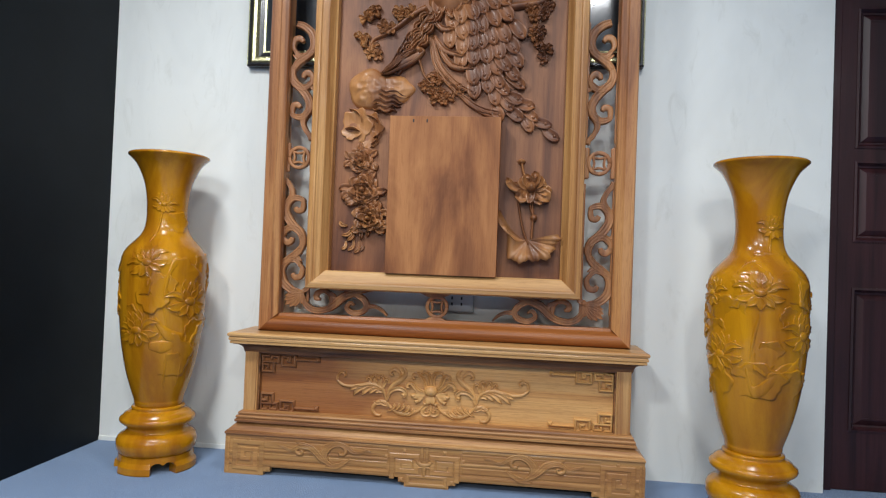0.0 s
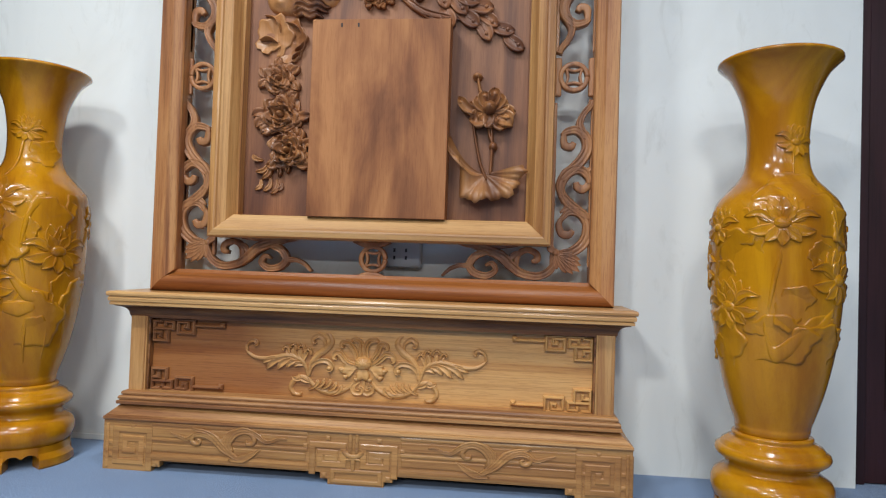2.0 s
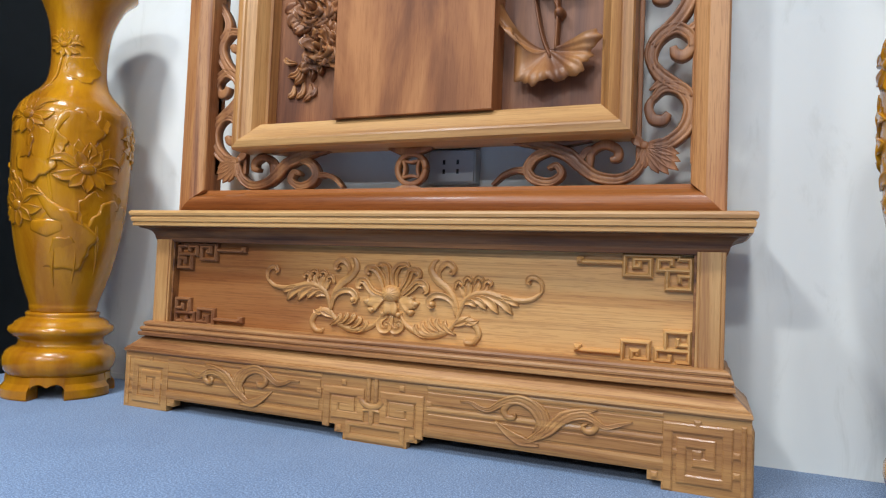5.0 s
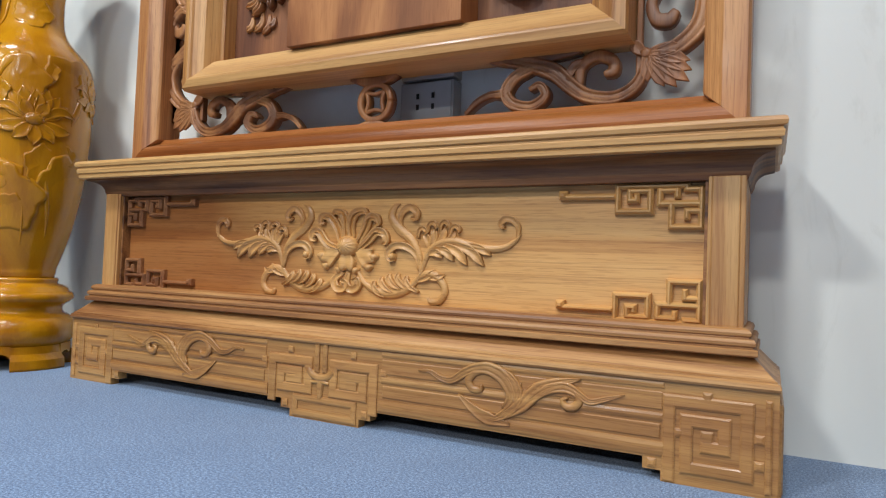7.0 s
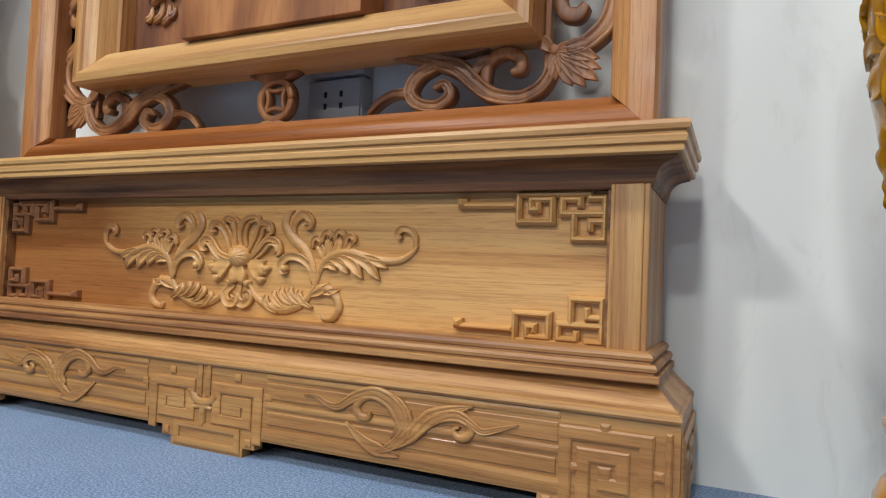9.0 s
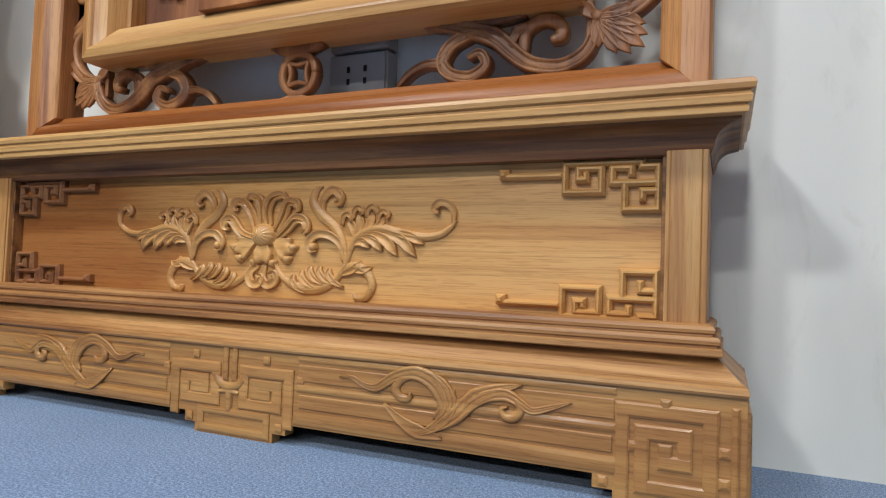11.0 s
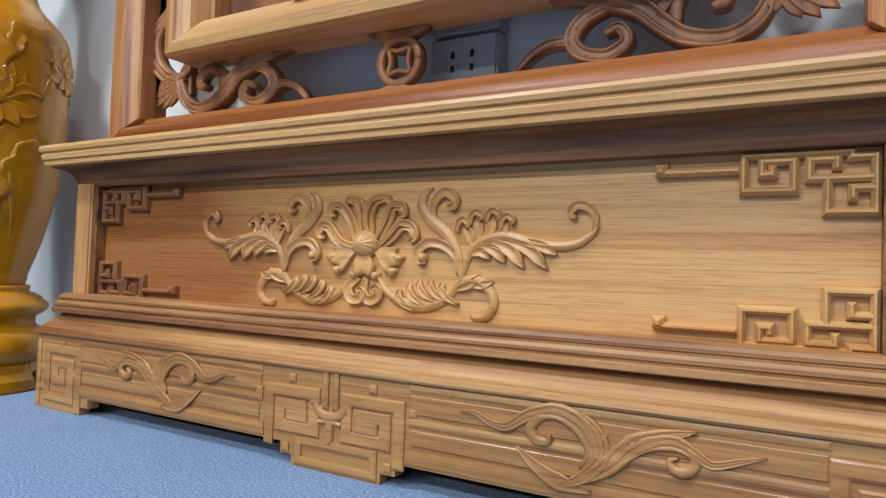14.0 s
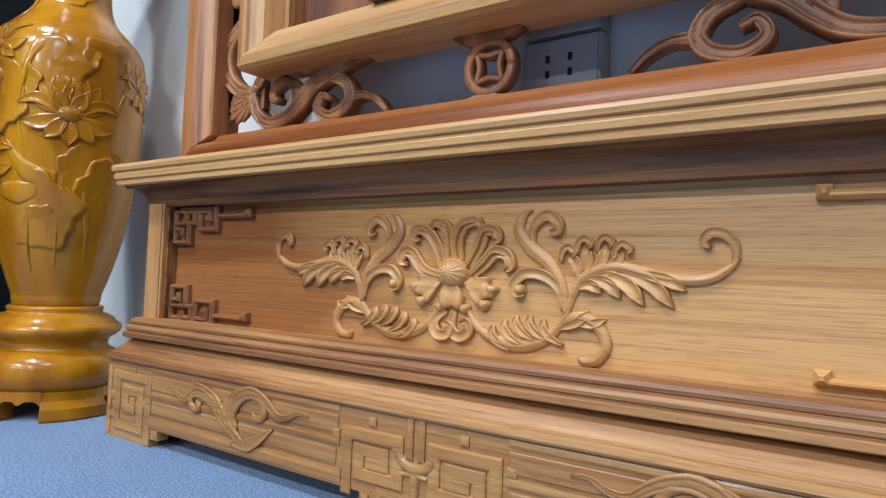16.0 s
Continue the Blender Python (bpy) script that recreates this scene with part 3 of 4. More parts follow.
# leaf scrolls on the front board
def base_scroll(s):
    bm = bmesh.new()
    q0 = flat(0.0128, 0, s)
    q = lambda x, z, h: q0(x - .012, z - .011, .48 * h)
    ribbon(bm, q, [(.249, .149), (.275, .150), (.300, .139), (.326, .138), (.357, .158), (.394, .169), (.426, .160), (.447, .139), (.453, .117), (.438, .094)], [.002, .004, .006, .008, .011, .014, .015, .014, .008], [.006, .009, .012, .013, .013, .011], FLUTE, 40)
    ribbon(bm, q, [(.415, .175), (.447, .158), (.463, .130), (.457, .104), (.429, .080), (.400, .068)], [.002, .008, .012, .012, .008, .002], [.007, .013, .014, .012, .007], FLUTE, 26)
    ribbon(bm, q, [(.398, .162), (.372, .156), (.361, .140), (.370, .126), (.386, .126), (.390, .136)], [.003, .008, .009, .008, .007, .002], [.008, .012, .012, .010], ROUND, 22)
    ribbon(bm, q, [(.340, .112), (.370, .090), (.404, .074), (.450, .068)], [.002, .008, .013, .003], [.006, .011, .010, .006], CUP, 16)
    ribbon(bm, q, [(.432, .080), (.470, .106), (.505, .140), (.545, .157), (.582, .168)], [.006, .014, .015, .010, .001], [.011, .014, .013, .006], FLUTE, 26)
    ribbon(bm, q, [(.490, .118), (.520, .142), (.555, .150), (.580, .140), (.600, .130), (.628, .138), (.660, .149)], [.006, .010, .011, .008, .006, .005, .001], [.012, .014, .010, .005], FLUTE, 30)
    ribbon(bm, q, [(.572, .146), (.580, .128), (.570, .116), (.556, .116), (.550, .127), (.560, .132)], [.004, .008, .008, .007, .005, .002], [.010, .013, .012], ROUND, 20)
    for x, z in ((.470, .150), (.480, .140), (.497, .152), (.512, .158)):
        leafblade(bm, q, (x - .014, z - .034), (x, z), .005, .011, 0.1, CUP, 7)
    return bm
part("leaf_scroll", base_scroll(1), M_BASE, ped, "", True, "leaf")
part("leaf_scroll", base_scroll(-1), M_BASE, ped, "", True, "leaf")
# sloping cap of the base
bm = bmesh.new()
moulding(bm, [(-.030, .168), (.0, .170), (.002, .174), (.001, .181), (-.004, .1835), (-.004, .186), (-.008, .188), (-.040, .219), (-.040, .222), (-.075, .222)], HB, 0.010, .275)
part("base_cap", bm, M_CAP, ped)
# stepped ledge
bm = bmesh.new()
moulding(bm, [(-.04, .2205), (-.003, .2205), (0, .2225), (0, .231), (-.002, .2325), (-.008, .2335), (-.008, .236), (-.004, .238), (-.003, .243), (-.006, .248), (-.014, .2495), (-.0145, .2515), (-.011, .2535), (-.010, .258), (-.013, .263), (-.020, .266), (-.06, .266)], .855, .024, .275)
part("ledge", bm, M_LEDGE, ped, "brown stepped ledge moulding")
# dado
bm = bmesh.new()
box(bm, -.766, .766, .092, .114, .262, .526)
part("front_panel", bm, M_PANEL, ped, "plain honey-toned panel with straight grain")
for sx in (-1, 1):
    bm = bmesh.new()
    for a, b_, y in ((.7715, .7785, .0575), (.7780, .8230, .0550), (.8225, .8320, .0570)):
        x0, x1 = sorted((sx * a, sx * b_))
        box(bm, x0, x1, y, .275, .264, .524, .002)
    part("pilaster", bm, M_PILASTER, ped)
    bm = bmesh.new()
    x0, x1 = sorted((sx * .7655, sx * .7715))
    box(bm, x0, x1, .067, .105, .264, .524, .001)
    part("panel_bead", bm, M_BROWN, ped, "dark narrow strip beside the pilaster")
# board added behind the hollow, coloured dark for the void
bm = bmesh.new()
box(bm, -.80, .80, .255, .274, .03, .52)
part("back_board", bm, M_VOID, ped)
# cornice: dark cove and pale stepped fascia
bm = bmesh.new()
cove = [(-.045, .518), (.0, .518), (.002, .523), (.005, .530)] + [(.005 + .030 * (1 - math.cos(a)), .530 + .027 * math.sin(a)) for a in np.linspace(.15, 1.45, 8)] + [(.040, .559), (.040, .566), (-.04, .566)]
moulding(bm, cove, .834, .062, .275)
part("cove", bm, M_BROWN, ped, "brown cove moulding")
bm = bmesh.new()
moulding(bm, [(-.05, .5625), (.004, .5625), (.008, .564), (.009, .571), (.006, .574), (.006, .5755), (.012, .577), (.0135, .586), (.011, .590), (.010, .593), (.016, .595), (.018, .602), (.016, .608), (.011, .6105), (-.20, .6105)], .874, .013, .282)
part("fascia", bm, M_LIGHT, ped, "pale reeded fascia board")
# corner frets of the dado
to = flat(.092)
BW, BH = .0056, .017
TOPKEY = [
    [(.505, .4945), (.604, .4945)],
    [(.734, .506), (.734, .5125), (.612, .5125), (.612, .466), (.671, .466), (.671, .504), (.634, .504), (.634, .487), (.646, .487), (.646, .494)],
    [(.734, .506), (.7590, .506), (.7590, .4375), (.708, .4375), (.708, .480)],
    [(.7590, .480), (.688, .480), (.688, .504), (.718, .504), (.718, .494)],
    [(.7590, .4665), (.735, .4665), (.735, .455)],
]
def corner_key(sx, up, mat):
    bm = bmesh.new()
    for run in TOPKEY:
        pts = [(sx * x, z if up else .776 - z) for x, z in run]
        fret(bm, to, pts, BW, BH, 0.25)
    z = .494 if up else .776 - .494
    bar(bm, to, sx * .507, z + .004, sx * .507, z + .004, .0085, .021, .3)
    part("corner_fret", bm, mat, ped, "" if sx > 0 else "dark brown corner fret", piece="fret_bar")
for sx in (-1, 1):
    for up in (True, False):
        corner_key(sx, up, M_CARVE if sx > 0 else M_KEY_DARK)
# lotus and leaf scrolls in the middle
to = flat(.093, -0.003)
bm = bmesh.new()
def fan_petal(root, way, spread, length, h, lobes, turn=0.0):
    """A broad ruffled petal that spreads from its root."""
    rows = []
    for i in range(10):
        u = min(1.0, i / 8)
        row = []
        for k in range(23):
            v = max(-1.0, min(1.0, (k - 11) / 10))
            a = radians(way + spread * v)
            r = length * (.12 + .88 * u) * (1 - .18 * v * v + .075 * u * math.cos(lobes * math.pi * v + turn))
            e = h * (.60 + .55 * u - .38 * u ** 6) * (1 + .13 * u ** 2 * math.cos(lobes * math.pi * v + turn))
            row.append(to(root[0] + r * math.cos(a), root[1] + r * math.sin(a), -.003 if i in (0, 9) or k in (0, 22) else e))
        rows.append(row)
    quad_grid(bm, rows)
CREST = lambda k: (1 - .55 * abs(k)) * (.86 + .14 * math.cos(14 * k)) if abs(k) < 0.99 else 0.0
for pts, wd in (
        (((-.022, .382), (-.059, .394), (-.083, .421), (-.100, .422), (-.104, .407), (-.093, .402)), .0125),
        (((-.022, .400), (-.031, .430), (-.053, .457), (-.075, .460), (-.079, .447), (-.069, .442)), .0125),
        (((-.008, .408), (-.009, .441), (-.016, .464), (-.036, .471), (-.044, .462)), .0125),
        (((.010, .408), (.005, .441), (.017, .466), (.041, .472), (.052, .462)), .0140),
        (((.026, .400), (.046, .431), (.057, .456), (.076, .456), (.080, .443), (.071, .440)), .0130),
        (((.030, .384), (.057, .406), (.077, .424), (.098, .420), (.104, .403), (.094, .395)), .0130)):
    ribbon(bm, to, pts, [.55 * wd, .78 * wd, .80 * wd, .66 * wd, .52 * wd, .16 * wd], [.009, .012, .014, .015, .015, .012], CUP, 30)
    ribbon(bm, to, [(x * .97, z - .001) for x, z in pts[:4]], [.001, .0030, .0028, .0008], [.010, .0145, .0155, .012], ROUND, 16)
fan_petal((-.016, .386), 208, 27, .062, .0120, 2, .6)
fan_petal((.014, .386), -28, 27, .062, .0120, 2, -.6)
fan_petal((-.001, .388), 270, 34, .055, .0150, 2, 3.1)
for x, z, r in ((-.076, .366, .014), (-.062, .343, .013), (-.024, .335, .012), (.022, .335, .012), (.058, .343, .013), (.070, .366, .014)):
    dome(bm, to, x, z, r, r * .8, .0135, .16, 3, 18, 4, -.003, 5 * x)
for pts in (((-.012, .330), (-.034, .313), (-.029, .293), (-.009, .292), (-.003, .306), (-.015, .311)), ((.004, .330), (-.001, .303), (.014, .290), (.032, .299), (.029, .314), (.016, .311))):
    ribbon(bm, to, pts, [.004, .0085, .0090, .0085, .0070, .002], [.009, .012, .014, .014], CUP, 30)
dome(bm, to, -.001, .391, .031, .026, .027, .012, 13, 52, 9, -.003, 0, .16)
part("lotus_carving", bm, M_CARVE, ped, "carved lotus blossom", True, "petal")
def dado_scroll(s):
    """Acanthus scroll: upright leaf with a curl, hook, feathered wing with a curled tip, bowl and frond."""
    bm = bmesh.new()
    q = flat(.093, -0.003, s)
    R = lambda pts, w, h, sh=ROUND, n=24: ribbon(bm, q, [(x + .003, z) for x, z in pts], [.74 * v for v in w], [.95 * v for v in h], sh, n)
    L = lambda a, b_, w, h, bend=0.0, lift=0.0: leafblade(bm, q, (a[0] + .003, a[1]), (b_[0] + .003, b_[1]), .86 * w, h, bend, CUP, 13, lift)
    R([(.190, .335), (.183, .376), (.163, .408), (.131, .433), (.111, .458), (.118, .480), (.132, .488)], [.005, .010, .014, .016, .013, .009, .002], [.010, .013, .014, .013, .009], CREST, 34)
    R([(.141, .424), (.134, .453), (.144, .472), (.161, .479), (.177, .467), (.174, .454), (.163, .456)], [.003, .007, .010, .011, .010, .008, .003], [.008, .012, .015, .015], CUP, 30)
    R([(.187, .340), (.179, .373), (.155, .391), (.126, .393), (.109, .379), (.112, .364), (.124, .362)], [.003, .009, .011, .011, .011, .009, .004], [.009, .013, .015, .015], CUP, 30)
    dome(bm, q, .120, .369, .0105, .0105, .017, 0, 5, 16, 4)
    R([(.190, .330), (.203, .372), (.224, .396), (.264, .406), (.307, .397), (.349, .391), (.383, .394), (.404, .406), (.419, .421)], [.004, .009, .013, .013, .012, .010, .009, .007, .001], [.009, .013, .015, .014, .012, .009], CREST, 44)
    R([(.411, .408), (.413, .435), (.401, .450), (.384, .452), (.376, .441), (.384, .433)], [.003, .007, .009, .009, .008, .003], [.008, .012, .015, .015], CUP, 26)
    for a, b_, w, bend in (((.207, .376), (.243, .369), .0095, .22), ((.216, .388), (.270, .363), .0110, .18), ((.234, .398), (.302, .355), .0120, .14), ((.258, .402), (.341, .354), .0120, .12), ((.292, .398), (.356, .377), .0100, .08)):
        L(a, b_, w, .0125, bend, .002)
    for x, z in ((.194, .427), (.218, .439), (.248, .441), (.273, .432)):
        L((.216 + .25 * (x - .216), .388), (x, z - .004), .0095, .010, -.1)
        R([(x - .013, z - .016), (x - .010, z), (x, z + .006), (x + .009, z - .001), (x + .004, z - .009)], [.003, .0055, .0065, .006, .002], [.011, .013, .015, .014], CUP, 16)
    R([(.024, .336), (.045, .306), (.086, .288), (.127, .287), (.166, .304), (.192, .336)], [.004, .009, .013, .014, .012, .004], [.009, .013, .014, .012], CREST, 36)
    for x, z in ((.070, .312), (.090, .322), (.110, .330), (.132, .331), (.154, .327)):
        R([(x + .034, z - .034), (x + .014, z - .024), (x + .002, z - .010), (x + .003, z + .001)], [.002, .007, .008, .003], [.012, .0145, .015, .010], CUP, 14)
    R([(.169, .304), (.195, .329), (.221, .332), (.243, .317), (.251, .296), (.238, .276), (.219, .273), (.212, .282)], [.005, .011, .013, .012, .010, .010, .009, .004], [.010, .014, .015, .014], CREST, 36)
    for a, b_ in (((.180, .316), (.226, .344)), ((.204, .328), (.250, .334))):
        L(a, b_, .0075, .0125, -.12)
    return bm
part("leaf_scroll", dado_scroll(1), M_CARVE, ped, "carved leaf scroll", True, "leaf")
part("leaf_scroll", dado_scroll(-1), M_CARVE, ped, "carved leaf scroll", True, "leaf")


# ---------------------------------------------------------------- screen
scr = thing("carved_screen", "tall carved wooden screen with pierced border, standing on the pedestal", "screen", (0, 0, .6107))
Z = lambda z: z - .6107
FX0, FX1, FZ0, FZ1 = -.800, .832, Z(.611), Z(2.62)
stile = [(0, .205), (0, .112), (.005, .105), (.046, .103), (.051, .108), (.076, .126), (.080, .132), (.080, .205)]
rail = [(0, .205), (0, .128)] + [(.030 - .030 * math.cos(a), .128 - .027 * math.sin(a)) for a in np.linspace(.3, 2.6, 12)] + [(.060, .124), (.062, .130), (.068, .142), (.080, .150), (.080, .205)]
for sd, prof, mat, nm in (("left", stile, M_STILE, "stile"), ("right", stile, M_STILE, "stile"), ("bottom", rail, M_RED, "bottom_rail"), ("top", stile, M_RED, "top_rail")):
    bm = bmesh.new()
    member(bm, prof, sd, FX0, FX1, FZ0, FZ1)
    part(nm, bm, mat, scr, "reddish rounded rail" if nm == "bottom_rail" else "")
IX0, IX1, IZ0, IZ1 = -.588, .618, Z(.811), Z(2.44)
inner = [(0, .205), (0, .100), (.004, .090), (.024, .086), (.030, .088), (.034, .094), (.060, .110), (.080, .150), (.086, .156), (.086, .205)]
inner_b = [(0, .205), (0, .100), (.006, .089), (.024, .086), (.030, .088), (.034, .093), (.078, .124), (.082, .128), (.082, .205)]
for sd, mat, nm in (("left", M_STILE_PALE, "inner_stile"), ("right", M_STILE_PALE, "inner_stile"), ("bottom", M_LIGHT, "inner_rail"), ("top", M_LIGHT, "inner_rail")):
    bm = bmesh.new()
    member(bm, inner_b if sd == "bottom" else inner, sd, IX0, IX1, IZ0, IZ1, .082)
    part(nm, bm, mat, scr, "pale bevelled inner frame member")
bm = bmesh.new()
for i, (a, b_) in enumerate(((-.505, -.17), (-.17, .16), (.16, .535))):
    box(bm, a, b_, .196, .214, IZ0 + .076, IZ1 - .08)
part("back_panel", bm, M_BACK, scr, "brown back panel of joined boards", piece="board")
bm = bmesh.new()
box(bm, -.233, .256, .105, .1955, Z(.892), Z(1.588), .0015)
part("plain_board", bm, M_BOARD, scr, "smooth uncarved brown board fixed over the relief")

for x in (-.128, -.068):
    bm = bmesh.new()
    box(bm, x - .003, x + .003, .1038, .1055, Z(1.560), Z(1.574), .0008)
    part("nail_mark", bm, M_SLOT, scr, "dark nail mark")

# pierced side borders
def coin(bm, q, cx, cz, r, back):
    ring = [(cx + r * math.cos(a), cz + r * math.sin(a)) for a in np.linspace(0, 2 * math.pi, 13)]
    ribbon(bm, q, ring, [r * .17] * 2, [.003] * 2, ROUND, 36, back)
    k = r * .52
    for i in range(4):
        a = math.pi / 4 + i * math.pi / 2
        c_ = a + math.pi / 4
        p0, p2 = (cx + r * .82 * math.cos(a), cz + r * .82 * math.sin(a)), (cx + r * .82 * math.cos(a + math.pi / 2), cz + r * .82 * math.sin(a + math.pi / 2))
        ribbon(bm, q, [p0, (cx + k * .86 * math.cos(c_), cz + k * .86 * math.sin(c_)), p2], [r * .10] * 2, [.002] * 2, ROUND, 10, back)

strip = ribbon


def border(bm, q, cz, s):
    """Three linked scrolls that climb away from the coin, s: up or down."""
    v = lambda pts: [(x if s < 0 else .682 * 2 - x, cz + s * z) for x, z in pts]
    B_ = .022
    def ribbon(bm, q, pts, w, *rest):
        strip(bm, q, pts, [1.22 * a for a in w], *rest)
    ribbon(bm, q, v([(.742, .082), (.735, .100), (.712, .130), (.700, .165), (.712, .200), (.722, .205)]), [.010, .009, .009, .011, .014, .012], [.006, .009, .008], GROOVE, 22, B_)
    ribbon(bm, q, v([(.640, .205), (.655, .192), (.690, .186), (.720, .210), (.728, .250), (.705, .295), (.665, .335), (.642, .360)]), [.006, .010, .013, .015, .016, .016, .015, .010], [.006, .010, .010], GROOVE, 34, B_)
    ribbon(bm, q, v([(.652, .190), (.646, .215), (.652, .240), (.672, .244), (.682, .230)]), [.006, .009, .011, .011, .008], [.003, .004, .004], ROUND, 20, B_)
    ribbon(bm, q, v([(.648, .420), (.640, .380), (.660, .338), (.700, .322), (.732, .345), (.736, .372)]), [.010, .014, .016, .014, .012, .006], [.006, .010, .010], GROOVE, 30, B_)
    ribbon(bm, q, v([(.738, .352), (.734, .376), (.716, .392), (.698, .384), (.692, .368)]), [.008, .010, .012, .011, .007], [.003, .004, .004], ROUND, 20, B_)
    ribbon(bm, q, v([(.645, .410), (.668, .440), (.705, .468), (.742, .492)]), [.012, .015, .014, .006], [.007, .010, .008], GROOVE, 24, B_)
    ribbon(bm, q, v([(.645, .500), (.672, .470), (.712, .475), (.738, .515), (.728, .570), (.692, .605), (.655, .618)]), [.006, .012, .015, .016, .016, .015, .012], [.006, .010, .010], GROOVE, 34, B_)
    ribbon(bm, q, v([(.652, .488), (.638, .515), (.648, .545), (.672, .550), (.686, .534)]), [.006, .009, .011, .012, .007], [.003, .004, .004], ROUND, 20, B_)
    for x, z in ((.700, .315), (.735, .320), (.660, .455)):
        leafblade(bm, q, v([(x - .02, z + .02)])[0], v([(x + .018, z - .012)])[0], .008, .004, 0, VEIN, 7)

CZ = Z(1.405)
for s in (1, -1):
    q = flat(.170, .010, s)
    bm = bmesh.new()
    border(bm, q, CZ, -1)
    part("lower_fretwork", bm, M_FRET, scr, "pierced scroll fretwork", True)
    bm = bmesh.new()
    border(bm, q, CZ, 1)
    part("upper_fretwork", bm, M_FRET, scr, "pierced scroll fretwork", True)
    bm = bmesh.new()
    coin(bm, q, .676, CZ, .046, .022)
    part("coin_ornament", bm, M_FRET, scr, "round pierced coin ornament", True)
    bm = bmesh.new()
    for x0, x1 in ((.606, .630), (.722, .746)):
        a, b_ = sorted((.014 + s * x0, .014 + s * x1))
        box(bm, a, b_, .172, .192, CZ - .068, CZ + .068, .006)
        box(bm, a + (.012 if (x0 > .7) == (s > 0) else 0), b_ - (0 if (x0 > .7) == (s > 0) else .012), .172, .192, CZ + .090, CZ + .62, .003)
        box(bm, a + (.012 if (x0 > .7) == (s > 0) else 0), b_ - (0 if (x0 > .7) == (s > 0) else .012), .172, .192, CZ - .66, CZ - .090, .003)
    part("fretwork_edge", bm, M_FRET, scr)
    # corner leaf
    bm = bmesh.new()
    for a, r in ((-37, .104), (-14, .086), (-62, .078), (8, .068), (-85, .056), (-50, .094), (-25, .096), (140, .04)):
        t = radians(a)
        leafblade(bm, q, (.630, Z(.790)), (.630 + r * math.cos(t), Z(.790) + r * math.sin(t)), .013, .008, 0, CUP, 9)
    dome(bm, q, .630, Z(.792), .016, .015, .007, .1, 5, 14, 3, -.02)
    part("corner_leaf", bm, M_FRET, scr, "carved corner leaf", True)
    # pierced border along the bottom
    bm = bmesh.new()
    B_ = .022
    D = lambda pts: [(x, Z(z)) for x, z in pts]
    ribbon(bm, q, D([(.318, .814), (.385, .797), (.439, .776), (.477, .742), (.513, .717), (.568, .708), (.612, .730), (.634, .780)]), [.008, .017, .020, .018, .016, .015, .014, .010], [.007, .012, .012, .010], GROOVE, 44, B_)
    ribbon(bm, q, D([(.496, .738), (.500, .780), (.532, .799), (.564, .786), (.566, .764), (.548, .758)]), [.008, .011, .011, .012, .012, .006], [.003, .006, .006], ROUND, 26, B_)
    ribbon(bm, q, D([(.392, .790), (.352, .772), (.332, .740), (.350, .713), (.393, .704), (.423, .724), (.410, .748), (.388, .740)]), [.013, .014, .014, .014, .013, .011, .010, .004], [.007, .012, .010], GROOVE, 36, B_)
    ribbon(bm, q, D([(.345, .752), (.322, .738), (.296, .737), (.264, .724), (.236, .698)]), [.008, .011, .008, .007, .004], [.006, .010, .007], GROOVE, 24, B_)
    ribbon(bm, q, D([(.286, .818), (.330, .812), (.420, .810), (.500, .814)]), [.006, .012, .013, .006], [.003, .004, .003], ROUND, 16, B_)
    leafblade(bm, q, (.470, Z(.750)), (.512, Z(.790)), .010, .006, .2, CUP, 9)
    part("bottom_fretwork", bm, M_FRET, scr, "pierced scroll fretwork", True)
q = flat(.170)
bm = bmesh.new()
coin(bm, q, -.002, Z(.749), .044, .022)
part("coin_ornament", bm, M_FRET, scr, "round pierced coin ornament", True)
bm = bmesh.new()
ribbon(bm, q, [(-.075, Z(.812)), (-.03, Z(.800)), (.012, Z(.800)), (.058, Z(.812))], [.006, .012, .012, .006], [.003] * 2, ROUND, 12, .022)
ribbon(bm, q, [(-.072, Z(.676)), (-.03, Z(.690)), (.012, Z(.690)), (.056, Z(.676))], [.006, .012, .012, .006], [.003] * 2, ROUND, 12, .022)
part("coin_bracket", bm, M_FRET, scr, "", True, "lower_bracket")

# relief on the back panel
g = flat(.196)
G = lambda x, z: (x, Z(z))
